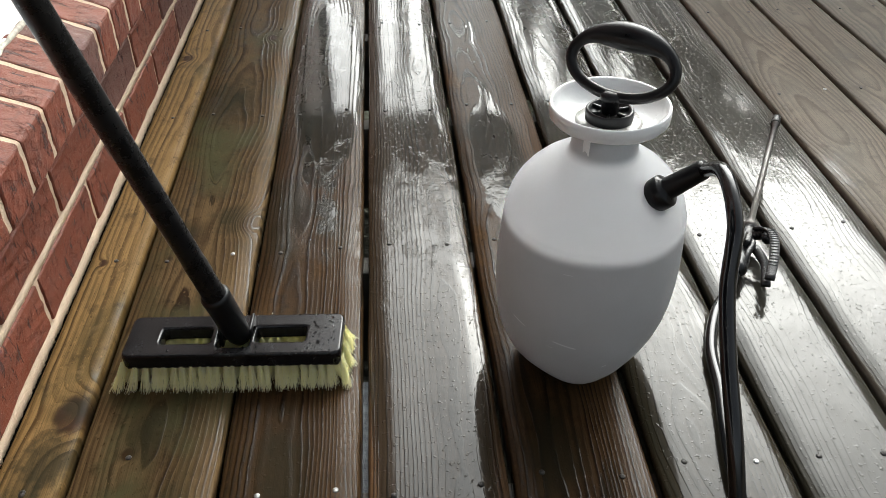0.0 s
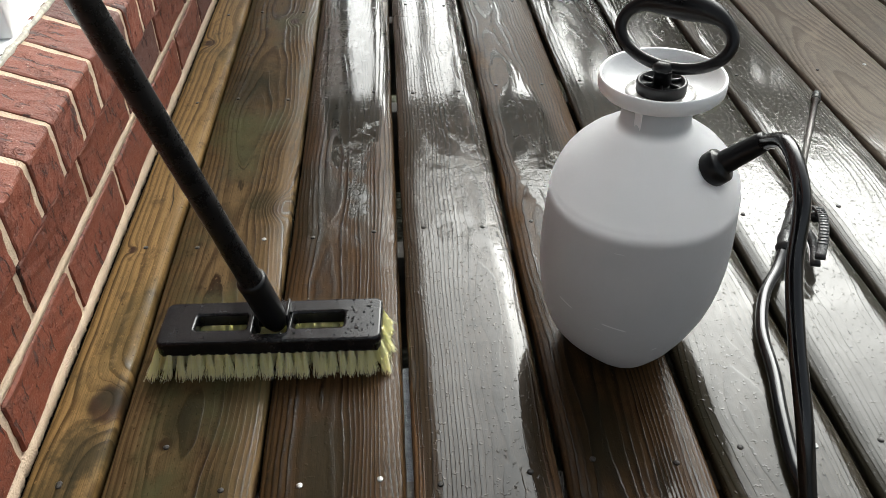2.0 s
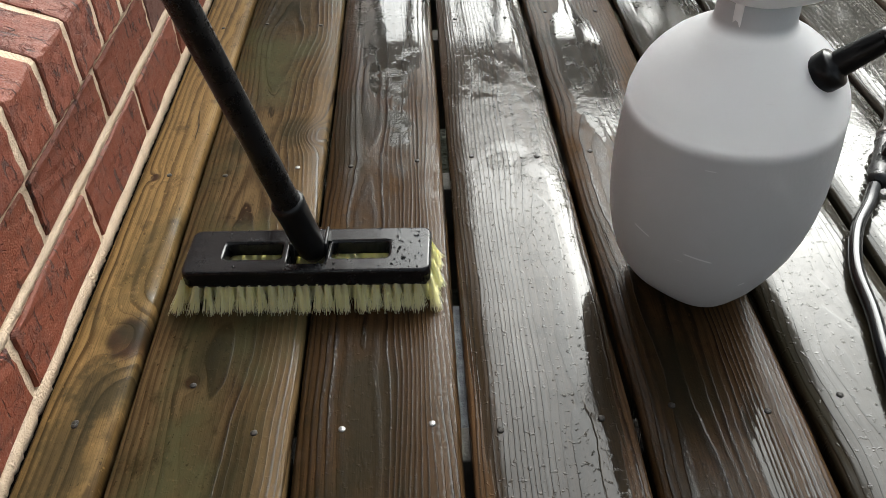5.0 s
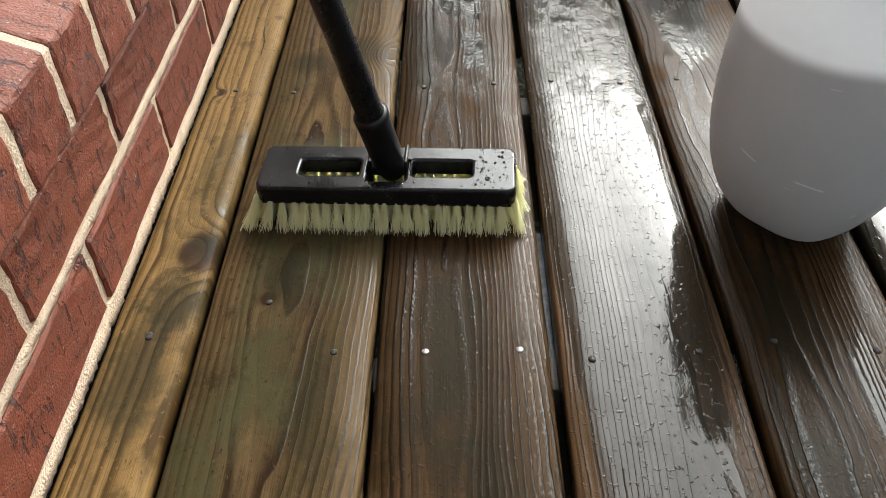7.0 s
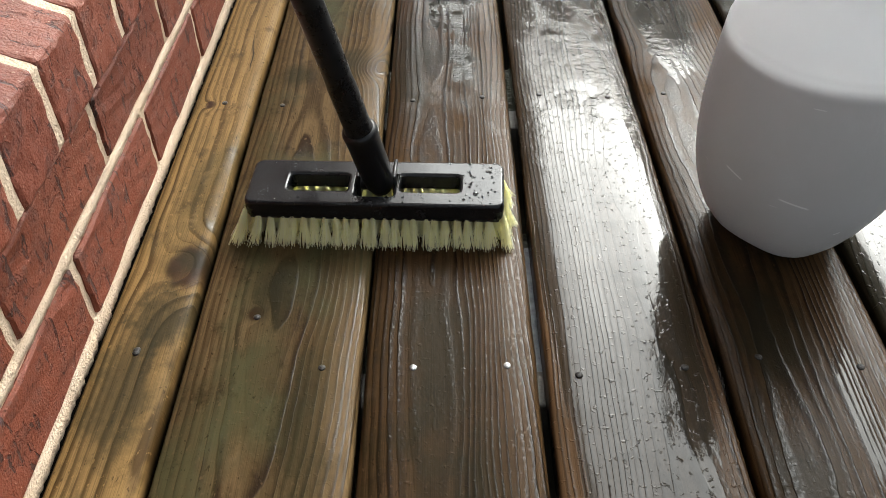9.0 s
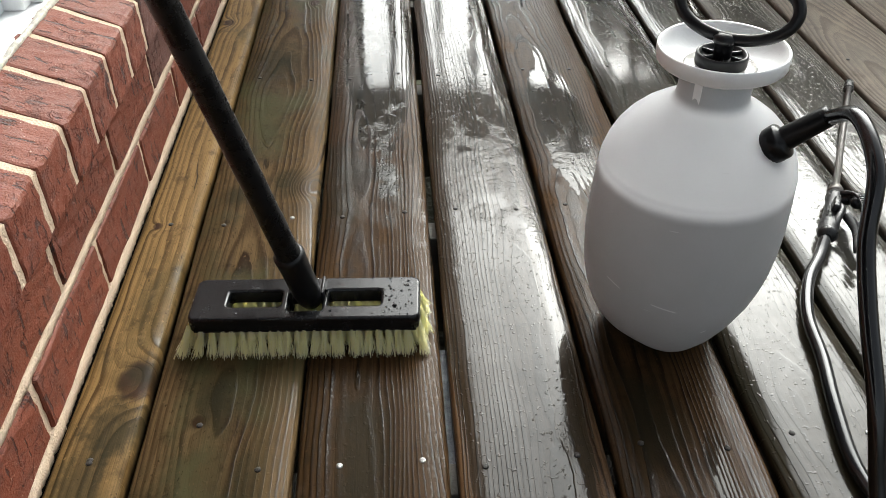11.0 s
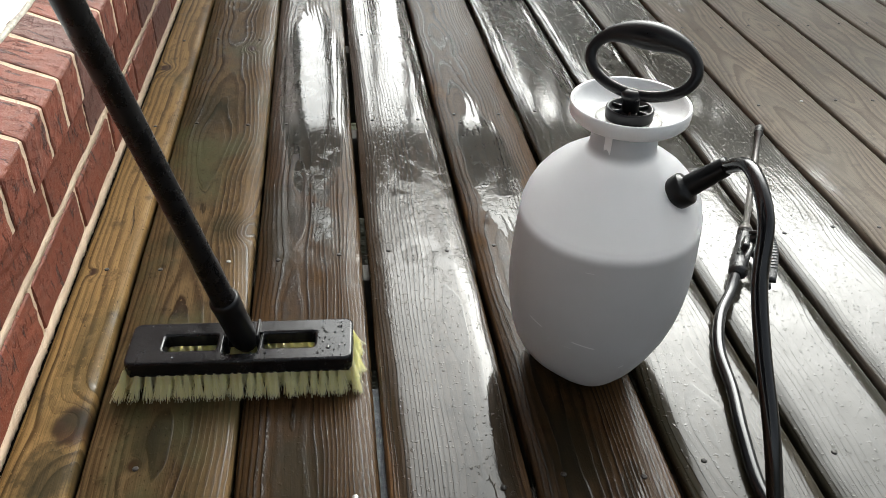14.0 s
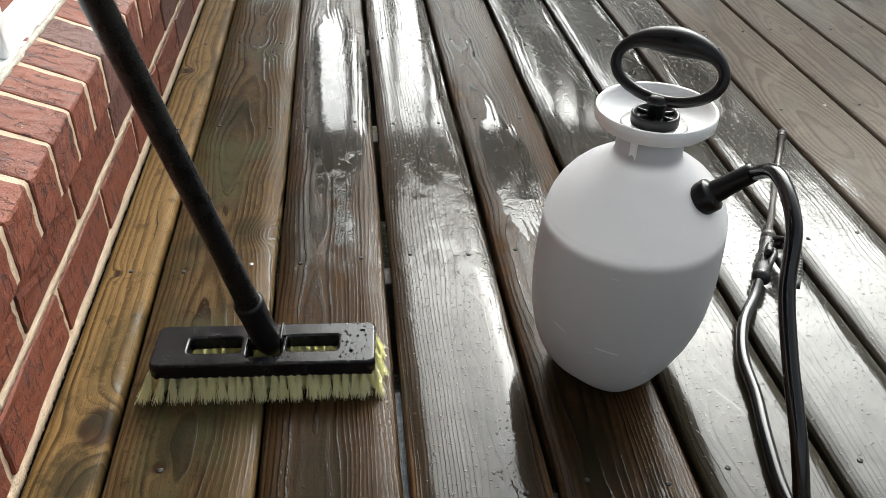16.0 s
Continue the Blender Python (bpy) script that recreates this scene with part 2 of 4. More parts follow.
def plain_material(name, color, rough, spot=0.15, scale=60.0, relief=0.0003, metal=0.0, **more):
    n = Nodes(name)
    p = n.pos()
    a, b = n.noise(p, scale, 4.0), n.noise(p, scale * 9, 2.0)
    c = n.mix(n.step(a, 0.35, 0.7), tuple(v * (1 - spot) for v in color), color)
    r = n.step(n.math("MULTIPLY_ADD", b, 0.4, a), 0.4, 1.0, max(rough - 0.07, 0.02), rough + 0.1)
    return n.done(c, r, n.bump(n.math("ADD", a, b), relief), Metallic=metal, **more)


def tank_material():
    """Milky polyethylene; the liquid inside darkens it below its level."""
    n = Nodes("milky translucent plastic")
    p = n.pos()
    x, y, z = n.split(p)
    wave = n.math("MULTIPLY", n.noise(n.vec(x, y, 0.0), 14.0), 0.003)
    level = n.step(n.math("ADD", z, wave), 0.194, 0.209)
    mott = n.noise(p, 18.0, 3.0)
    full = n.mix(mott, (0.43, 0.428, 0.43), (0.49, 0.491, 0.505))
    clear = n.mix(mott, (0.93, 0.94, 0.955), (0.97, 0.975, 0.985))
    # neck painted darker for the funnel's shade and the dark pump tube inside
    clear = n.mix(n.step(z, 0.272, 0.284), clear, (0.5, 0.51, 0.525))
    scratch = n.step(n.noise(n.vec(n.math("MULTIPLY", x, 30.0), n.math("MULTIPLY", y, 30.0), n.math("MULTIPLY", z, 420.0)), 1.0, 2.0), 0.74, 0.78, 0.0, 0.3)
    for cx, cz, half, tilt in ((-0.045, 0.092, 0.013, -0.16), (0.0, 0.06, 0.003, 0.5), (-0.088, 0.1, 0.006, -0.5)):
        off = n.math("ABSOLUTE", n.math("SUBTRACT", n.math("SUBTRACT", z, cz), n.math("MULTIPLY", n.math("SUBTRACT", x, cx), tilt)))
        along = n.math("ABSOLUTE", n.math("SUBTRACT", x, cx))
        mark = n.math("MULTIPLY", n.step(off, 0.0004, 0.0013, 1.0, 0.0), n.step(along, half * 0.7, half, 0.6, 0.0))
        scratch = n.math("MAXIMUM", scratch, n.math("MULTIPLY", mark, n.step(y, 0.0, -0.02, 0.0, 1.0)))
    c = n.mix(scratch, n.mix(level, full, clear), (0.82, 0.82, 0.82))
    grain = n.noise(p, 240.0, 3.0)
    mat = n.done(c, n.step(grain, 0.3, 0.7, 0.33, 0.45), n.bump(n.math("MULTIPLY_ADD", mott, 2.0, grain), 0.00025))
    # the neck passes less light, to match the shade under the funnel
    see_through(n, c, n.math("MULTIPLY", n.step(level, 0.0, 1.0, 0.18, 0.66), n.step(z, 0.272, 0.282, 1.0, 0.1)))
    return mat


def see_through(n, color, share):
    """Mixes in light that comes through from the far side."""
    thin, both = n.t.nodes.new("ShaderNodeBsdfTranslucent"), n.t.nodes.new("ShaderNodeMixShader")
    n.put(thin.inputs["Color"], color)
    n.put(both.inputs[0], share)
    n.t.links.new(n.bsdf.outputs[0], both.inputs[1])
    n.t.links.new(thin.outputs[0], both.inputs[2])
    n.t.links.new(both.outputs[0], n.t.nodes["Material Output"].inputs["Surface"])


def bristle_material():
    n = Nodes("pale yellow nylon bristles")
    x, y, z = n.split(n.pos())
    c = n.mix(n.island(), (0.96, 0.94, 0.66), (0.99, 0.98, 0.86))
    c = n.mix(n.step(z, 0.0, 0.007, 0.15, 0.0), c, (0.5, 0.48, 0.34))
    mat = n.done(c, 0.4)
    see_through(n, c, 0.72)
    return mat


def leaf_material():
    n = Nodes("dark tree leaves")
    c = n.mix(n.island(), (0.03, 0.05, 0.015), (0.08, 0.11, 0.035))
    return n.done(c, 0.55)


MAT_BRICK, MAT_MORTAR = brick_material(), mortar_material()
MAT_TANK, MAT_BRISTLE, MAT_LEAF = tank_material(), bristle_material(), leaf_material()
MAT_FUNNEL = plain_material("white polyethylene", (0.9, 0.9, 0.9), 0.32, 0.03, 25.0, 0.0002)
MAT_BLACK = plain_material("black moulded plastic", (0.007, 0.007, 0.008), 0.34, 0.3, 40.0, 0.00004, **{"Specular IOR Level": 0.3})
MAT_HEAD = plain_material("smooth black head plastic", (0.010, 0.010, 0.011), 0.2, 0.3, 40.0, 0.00004, **{"Specular IOR Level": 0.3})
MAT_POLE = plain_material("satin black painted steel", (0.009, 0.009, 0.01), 0.27, 0.4, 55.0, 0.00004, **{"Specular IOR Level": 0.3})
MAT_HOSE = plain_material("black vinyl hose", (0.006, 0.006, 0.007), 0.15, 0.2, 30.0, 0.00004)
MAT_GUN = plain_material("dark grey wet plastic", (0.009, 0.009, 0.01), 0.3, 0.4, 80.0, 0.0004)
MAT_RIB = plain_material("worn grey plastic", (0.07, 0.07, 0.072), 0.4, 0.4, 80.0, 0.0003)
MAT_LANCE = plain_material("dull grey tube", (0.13, 0.12, 0.11), 0.35, 0.3, 90.0, 0.0002, 0.4)
MAT_NAIL = plain_material("galvanised nail steel", (0.5, 0.5, 0.49), 0.35, 0.5, 300.0, 0.0003, 0.8)
MAT_RUST = plain_material("dark rusted nail steel", (0.03, 0.026, 0.022), 0.45, 0.5, 300.0, 0.0003, 0.3)
MAT_WHITE = plain_material("white vinyl paint", (0.86, 0.86, 0.86), 0.4, 0.04, 20.0, 0.0003)
MAT_CAULK = plain_material("dirty cream caulk", (0.74, 0.69, 0.58), 0.6, 0.4, 90.0, 0.002)
MAT_SASH = plain_material("pale grey sash paint", (0.72, 0.75, 0.78), 0.35, 0.08, 15.0, 0.0003)
MAT_RAIL = plain_material("weathered rail timber", (0.022, 0.019, 0.015), 0.65, 0.4, 12.0, 0.001, **{"Specular IOR Level": 0.2})
MAT_JOIST = plain_material("damp joist timber", (0.2, 0.18, 0.15), 0.5, 0.4, 18.0, 0.001)
# near-black colour stands in for the shade in the gap along the wall
MAT_GAP_SHADE = plain_material("concrete darkened as gap shade", (0.022, 0.02, 0.017), 0.9, 0.4, 30.0, 0.002, **{"Specular IOR Level": 0.1})
MAT_SOIL = plain_material("damp soil and grass", (0.06, 0.065, 0.035), 0.9, 0.5, 3.0, 0.02)
MAT_BARK = plain_material("grey bark", (0.09, 0.075, 0.06), 0.85, 0.5, 14.0, 0.01)
MAT_DROP = plain_material("clear water", (0.9, 0.9, 0.9), 0.03, 0.0, 20.0, 0.0, **{"Transmission Weight": 1.0, "IOR": 1.33})


# ---- mesh helpers ----
def part(name, bm, material, parent=None, label="", smooth=True):
    """Links a bmesh as one mesh object, under a thing or a part."""
    me = bpy.data.meshes.new(name)
    bmesh.ops.recalc_face_normals(bm, faces=bm.faces[:])
    for f in bm.faces:
        f.smooth = smooth
    bm.to_mesh(me)
    bm.free()
    me.materials.append(material)
    ob = new(name, me)
    ob.parent = parent
    if label:
        tagged(ob, label)
    return ob


def thing(name, at, label, category, group="", kind=""):
    ob = new(name)
    ob.location = at
    ob.empty_display_size = 0.02
    return tagged(ob, label, category, group, kind)


def box(bm, lo, hi, bevel=0.0, seg=2, m=None):
    lo, hi = Vector(lo), Vector(hi)
    made = bmesh.ops.create_cube(bm, size=1.0, matrix=Matrix.Translation((lo + hi) / 2) @ Matrix.Diagonal((*(hi - lo), 1)))
    verts = made["verts"]
    if bevel:
        edges = list({e for v in verts for e in v.link_edges})
        out = bmesh.ops.bevel(bm, geom=edges, offset=bevel, segments=seg, affect="EDGES", profile=0.5)
        verts = list({v for f in out["faces"] for v in f.verts} | {v for v in verts if v.is_valid})
    if m is not None:
        bmesh.ops.transform(bm, matrix=m, verts=verts)
    return bm


def loft(bm, rings, cap=True, closed=False):
    """Skins rings of points, all of one length."""
    rows = [[bm.verts.new(p) for p in r] for r in rings]
    pairs = list(zip(rows, rows[1:])) + ([(rows[-1], rows[0])] if closed else [])
    for a, b in pairs:
        for i in range(len(a)):
            j = (i + 1) % len(a)
            bm.faces.new((a[i], a[j], b[j], b[i]))
    if cap and not closed:
        bm.faces.new(rows[0])
        bm.faces.new(rows[-1][::-1])
    return bm


def circle(r, z, seg=48, cx=0.0, cy=0.0):
    return [(cx + r * math.cos(2 * math.pi * i / seg), cy + r * math.sin(2 * math.pi * i / seg), z) for i in range(seg)]


def lathe(bm, profile, seg=48, cap=False):
    return loft(bm, [circle(r, z, seg) for r, z in profile], cap)


def spline(points, steps=10):
    pts = [Vector(p) for p in points]
    q = [2 * pts[0] - pts[1], *pts, 2 * pts[-1] - pts[-2]]
    out = []
    for i in range(len(pts) - 1):
        a, b, c, d = q[i:i + 4]
        for k in range(steps + (i == len(pts) - 2)):
            s = k / steps
            out.append(0.5 * (2 * b + (c - a) * s + (2 * a - 5 * b + 4 * c - d) * s * s + (3 * b - a - 3 * c + d) * s ** 3))
    return out


def tube(bm, path, radius, seg=14, closed=False, cap=True):
    """A round bar along a path; radius: a number, or one for each point."""
    path = [Vector(p) for p in path]
    n = len(path)
    rad = radius if isinstance(radius, (list, tuple)) else [radius] * n
    rings, side = [], None
    for i, p in enumerate(path):
        a = path[(i - 1) % n] if closed or i else path[0]
        b = path[(i + 1) % n] if closed or i < n - 1 else path[-1]
        d = (b - a).normalized()
        if side is None:
            side = d.cross(Vector((0.13, 0.31, 0.94))).normalized()
        side = (side - d * side.dot(d)).normalized()
        up = d.cross(side)
        rings.append([p + rad[i] * (math.cos(t) * side + math.sin(t) * up) for t in (2 * math.pi * k / seg for k in range(seg))])
    return loft(bm, rings, cap, closed)


# ---- the deck ----
THICK = 0.028
DECK_Y0, DECK_Y1 = -1.3, 2.18
EDGES = [-0.307, -0.150, 0.0, 0.150, 0.2995, 0.443, 0.580, 0.729, 0.889, 1.03, 1.18, 1.33, 1.48, 1.63, 1.78, 1.93, 2.08, 2.23, 2.38, 2.53, 2.68]
WOODS = [
    plank_material("yellow pine deck timber", (0.232, 0.138, 0.051), (0.06, 0.031, 0.0085), (0.046, 0.041, 0.015), (-0.315, 0.03, 0.008, 0.025), 0.0062, 0.38, -1.2, (),
                   ((-0.325, 0.128, 0.02), (-0.361, 0.41, 0.006), (-0.361, 1.098, 0.011)), 0.0, 0.4, ((-0.325, 0.14, 0.022, 0.024), (-0.335, 0.06, 0.03, 0.05), (-0.35, -0.02, 0.03, 0.08)), -0.345),
    plank_material("brown wet deck timber", (0.102, 0.064, 0.029), (0.021, 0.0105, 0.0045), (0.068, 0.066, 0.03), (-0.235, 0.016, 0.008, 0.05), 0.0054, 0.6, -0.9, (),
                   ((-0.172, 0.495, 0.016), (-0.25, 0.065, 0.006), (-0.2, 1.19, 0.011)), 0.0, 0.45,
                   ((-0.185, 0.505, 0.035, 0.035), (-0.262, 0.475, 0.024, 0.025), (-0.25, 0.9, 0.05, 0.09), (-0.19, -0.06, 0.03, 0.09), (-0.24, 0.09, 0.02, 0.03)), -0.23, 0.95, 0.04, 0.1, (-0.2, -0.165)),
    plank_material("dark wet deck timber", (0.066, 0.036, 0.0155), (0.01, 0.0048, 0.0019), (0.0105, 0.0105, 0.0042), (-0.095, 0.018, 0.006, 0.03), 0.0046, 0.8, -0.6,
                   ((-0.066, 1.0, 0.075, 0.42, 1.1), (-0.06, 0.5, 0.02, 0.2, 0.35)), (), 0.0, 0.6,
                   ((-0.085, 0.0, 0.03, 0.12), (-0.12, 0.5, 0.025, 0.12), (-0.05, -0.12, 0.02, 0.06)), -0.075, 0.85, 0.04, 1.0, (-0.065, -0.02)),
    plank_material("soaked deck timber", (0.115, 0.064, 0.031), (0.014, 0.0065, 0.003), (0.015, 0.013, 0.006), (0.105, 0.018, 0.005, 0.03), 0.0042, 1.1, -0.05,
                   ((0.076, 0.25, 0.105, 0.62, 1.1), (0.075, 0.95, 0.07, 0.5, 0.9)), (), 0.0, 0.45, (), 0.075, 0.5, 0.25, 1.0, (0.06, 0.0), 0.052),
    # the two dark patches paint in the tank's mirrored body and shadow
    plank_material("soaked brown deck timber", (0.068, 0.036, 0.0145), (0.011, 0.0053, 0.0021), (0.01, 0.0097, 0.0038), (0.195, 0.016, 0.008, 0.04), 0.0044, 0.85, -0.6,
                   ((0.215, 0.65, 0.06, 0.3, 1.1), (0.22, 1.1, 0.03, 0.3, 0.5), (0.265, -0.06, 0.05, 0.17, 1.0)), (), 0.0, 0.6, ((0.2, 0.03, 0.035, 0.07), (0.19, -0.12, 0.03, 0.06)), 0.225, 0.6, 0.2, 0.4, (0.215, 0.28)),
    plank_material("flooded deck timber", (0.075, 0.046, 0.023), (0.022, 0.0135, 0.007), (0.018, 0.017, 0.0088), (0.36, 0.02, 0.01, 0.05), 0.0045, 1.2, 0.55,
                   ((0.372, 0.2, 0.1, 0.75, 0.9), (0.37, 1.0, 0.05, 0.3, 0.5)), (), 0.0, 0.5, (), 0.371, 0.5, 0.25, 0.3, None, 0.06),
    plank_material("flooded grey deck timber", (0.055, 0.043, 0.029), (0.024, 0.0185, 0.0115), (0.022, 0.0205, 0.0115), (0.53, 0.02, 0.01, 0.05), 0.0045, 1.2, 0.55,
                   ((0.512, 0.2, 0.1, 0.7, 0.9), (0.51, 1.0, 0.05, 0.3, 0.5)), (), 0.12, 0.5, (), 0.511, 0.5, 0.25, 0.3, None, 0.07),
    plank_material("grey deck timber", (0.1, 0.083, 0.063), (0.04, 0.032, 0.024), (0.036, 0.034, 0.024), (0.65, 0.02, 0.01, 0.05), 0.0045, 0.95, 0.25,
                   ((0.655, 0.25, 0.09, 0.6, 0.9), (0.64, 0.85, 0.05, 0.25, 0.8)), (), 0.25, 0.5, (), 0.655, 0.5, 0.2, 0.25, None, 0.055),
    plank_material("dry grey deck timber", (0.175, 0.142, 0.108), (0.08, 0.064, 0.047), (0.06, 0.054, 0.038), (0.8, 0.02, 0.012, 0.06), 0.0055, 0.4, -1.5, (), ((0.91, 0.76, 0.012),), 0.4, 0.4, (), 0.8),
    plank_material("dry brown deck timber", (0.17, 0.132, 0.096), (0.076, 0.057, 0.039), (0.062, 0.055, 0.038), (1.1, 0.02, 0.012, 0.06), 0.0055, 0.35, -1.5, (), ((1.1, 1.3, 0.011), (1.24, 0.9, 0.011)), 0.28, 0.4, (), 1.1),
]

deck = thing("deck", (0, 0, 0), "wet weathered timber deck of long parallel boards beside a brick wall", "deck", kind="structure")
JOISTS = [-1.24, -0.83, -0.415, 0.0, 0.413, 0.837, 1.242, 1.66, 2.08]


def deck_board(x0, x1, material, seed):
    """A long plank with eased, slightly worn edges."""
    bm = bmesh.new()
    rings = []
    count = 90
    for k in range(count + 1):
        y = DECK_Y0 + (DECK_Y1 - DECK_Y0) * k / count
        wob = [0.0016 * noise.noise((y * 5.0, seed * 3.7 + s, 0.4)) + 0.0008 * noise.noise((y * 31.0, seed, s)) for s in (0.0, 9.0)]
        a, b = x0 + wob[0], x1 + wob[1]
        cup = 0.0008 * noise.noise((y * 2.0, seed * 1.9, 7.0))
        ring = [(a, y, -THICK), (a, y, -0.007), (a + 0.0012, y, -0.003), (a + 0.0042, y, -0.0006)]
        for s in (0.2, 0.4, 0.6, 0.8):
            ring.append((a + (b - a) * s, y, cup * (1 - (2 * s - 1) ** 2)))
        ring += [(b - 0.0042, y, -0.0006), (b - 0.0012, y, -0.003), (b, y, -0.007), (b, y, -THICK)]
        rings.append(ring)
    loft(bm, rings)
    return part("deck_board", bm, material, deck)


def nail_head(x, y, material, r=0.0032):
    bm = bmesh.new()
    lathe(bm, [(r * 0.98, -0.002), (r, 0.0001), (r * 0.85, 0.0006), (r * 0.1, 0.0007)], 12, True)
    ob = part("nail", bm, material, deck)
    ob.location = (x, y, 0.0006)
    return ob


GAPS = [0.006, 0.0035, 0.0075, 0.006, 0.008, 0.0065, 0.0075] + [0.008] * 14
starts = [-0.3822] + [e + g / 2 for e, g in zip(EDGES[:-1], GAPS)]
for k, (a, e) in enumerate(zip(starts, EDGES)):
    deck_board(a, e - GAPS[k] / 2, WOODS[k if k < 8 else 8 + (k * 5 // 3) % 2], k + 1)
rng = random.Random(5)
bright_nail = nail_head(-0.108, 0.0, MAT_NAIL)
dark_nail = nail_head(-0.347, 0.023, MAT_RUST)
FIXED = {(0, 3): [(-0.347, 0.02)], (1, 3): [(-0.249, 0.06), (-0.185, 0.001)], (2, 3): [(-0.108, 0.0), (-0.029, 0.001)], (3, 3): [(0.03, -0.01), (0.119, -0.003)]}
for k, (a, e) in enumerate(zip(starts, EDGES)):
    for j, y in enumerate(JOISTS):
        spots = FIXED.get((k, j)) or ([((a + e) / 2, y)] if k == 0 else [(a + 0.03, y + rng.uniform(-0.01, 0.01)), (e - 0.035, y + rng.uniform(-0.012, 0.012))])
        for x, yy in spots:
            shiny = j == 3 and k == 2 or rng.random() < 0.015
            if (x, yy) in ((-0.108, 0.0),):
                continue
            ob = (bright_nail if shiny else dark_nail).copy()
            scene.collection.objects.link(ob)
            ob.parent, ob.location = deck, (x, yy, 0.0006)
for y in JOISTS:
    bm = bmesh.new()
    box(bm, (-0.38, y - 0.019, -0.2), (2.68, y + 0.019, -THICK - 0.001), 0.002)
    part("joist", bm, MAT_JOIST, deck, "damp joist under the boards")

bm = box(bmesh.new(), (-0.016, 0.0195, -0.037), (0.016, 0.185, -0.0335), 0.0008)
part("flashing_strip", bm, plain_material("pale zinc flashing", (0.42, 0.45, 0.48), 0.4, 0.5, 60.0, 0.001), deck, "pale metal strip below the gap")

# ---- ground ----
bm = bmesh.new()
bmesh.ops.create_grid(bm, x_segments=60, y_segments=60, size=400)
for v in bm.verts:
    v.co.z = -0.62 + (0.25 * noise.noise(v.co * 0.05) if v.co.length > 15 else 0)
tagged(part("ground", bm, MAT_SOIL), "damp soil and grass below the deck", "ground", kind="structure")

# ---- railing at the end of the deck ----
RAIL_Y, RAIL_Z = 2.11, 0.95
railing = thing("railing", (0, RAIL_Y, 0), "weathered timber deck railing with square balusters", "railing", kind="structure")
bm = box(bmesh.new(), (-0.38, -0.07, RAIL_Z - 0.035), (2.68, 0.07, RAIL_Z), 0.004)
part("top_rail", bm, MAT_RAIL, railing)
# unseen wide board, added for the dark band mirrored in the water
bm = box(bmesh.new(), (-0.38, -0.02, 0.66), (2.68, 0.018, RAIL_Z - 0.036), 0.003)
part("upper_board", bm, MAT_RAIL, railing)
bm = box(bmesh.new(), (-0.38, -0.018, 0.07), (2.68, 0.018, 0.158), 0.003)
part("bottom_rail", bm, MAT_RAIL, railing)
bal = box(bmesh.new(), (-0.019, -0.057, 0.05), (0.019, -0.0205, 0.9), 0.002)
bal = part("baluster", bal, MAT_RAIL, railing)
bal.location = (-0.3, 0, 0)
for k in range(1, 23):
    ob = bal.copy()
    scene.collection.objects.link(ob)
    ob.location = (-0.3 + 0.132 * k, 0, 0)
for x in (1.2, 2.6):
    bm = box(bmesh.new(), (x - 0.045, 0.0185, -0.5), (x + 0.045, 0.108, RAIL_Z - 0.036), 0.004)
    part("post", bm, MAT_RAIL, railing)

# ---- trees behind the railing ----
def tree(x, y, height, spread, seed):
    r = random.Random(seed)
    t = thing("tree", (x, y, -0.6), "dark leafy tree standing beyond the deck railing", "tree", "garden trees")
    bm = bmesh.new()
    trunk = [(0.1 * noise.noise((k, seed, 0)), 0.1 * noise.noise((k, seed, 5)), height * 0.12 * k) for k in range(7)]
    tube(bm, trunk, [height * 0.024 * (1 - 0.12 * k) for k in range(7)], 10)
    tips = []
    for k in range(16):
        z = height * r.uniform(0.25, 0.68)
        a, l = r.uniform(0, 6.28), spread * r.uniform(0.5, 1.0)
        end = Vector((math.cos(a) * l, math.sin(a) * l, z + height * r.uniform(0.05, 0.28)))
        tube(bm, spline([(0, 0, z), (end.x * 0.5, end.y * 0.5, z + (end.z - z) * 0.35), end], 4), [height * 0.008 * (1 - k2 / 10) for k2 in range(9)], 6)
        tips += [end, end * 0.75 + Vector((0, 0, z)) * 0.25]
    part("trunk", bm, MAT_BARK, t)
    verts, faces = [], []
    for tip in tips:
        rad = spread * r.uniform(0.22, 0.4)
        for _ in range(300):
            c = tip + Vector([r.gauss(0, 0.5) * rad for _ in range(3)])
            u = Vector([r.gauss(0, 1) for _ in range(3)]).normalized()
            w = u.orthogonal().normalized() * r.uniform(0.05, 0.1)
            u = u * r.uniform(0.09, 0.16)
            i = len(verts)
            verts += [c - u, c + w, c + u, c - w]
            faces.append((i, i + 1, i + 2, i + 3))
    me = bpy.data.meshes.new("crown")
    me.from_pydata([tuple(v) for v in verts], [], faces)
    me.materials.append(MAT_LEAF)
    crown = new("crown", me)
    crown.parent = t
    tagged(crown, kind="stuff")


for x, y, h, s, seed in ((2.75, 9.5, 4.6, 1.4, 1), (5.2, 9.0, 5.2, 1.9, 2), (7.4, 8.0, 6.0, 2.4, 3), (10.6, 6.5, 6.4, 2.6, 4)):
    tree(x, y, h, s, seed)

# ---- brick wall of the house ----
WALL_X, SILL_X = -0.384, -0.342
wall = thing("wall_west", (0, 0, 0), "red brick house wall with sandy mortar beside the deck", "wall", kind="structure")
WALL_Y0, WALL_Y1 = -1.3, 4.8
bm = bmesh.new()
box(bm, (-0.62, WALL_Y0, 0.003), (WALL_X - 0.003, 2.4, 0.262))
part("mortar", bm, MAT_MORTAR, wall, smooth=False)
# footing coloured as the shade between mortar and first board
bm = box(bmesh.new(), (-0.62, WALL_Y0, -0.62), (WALL_X - 0.02, 2.4, 0.0015))
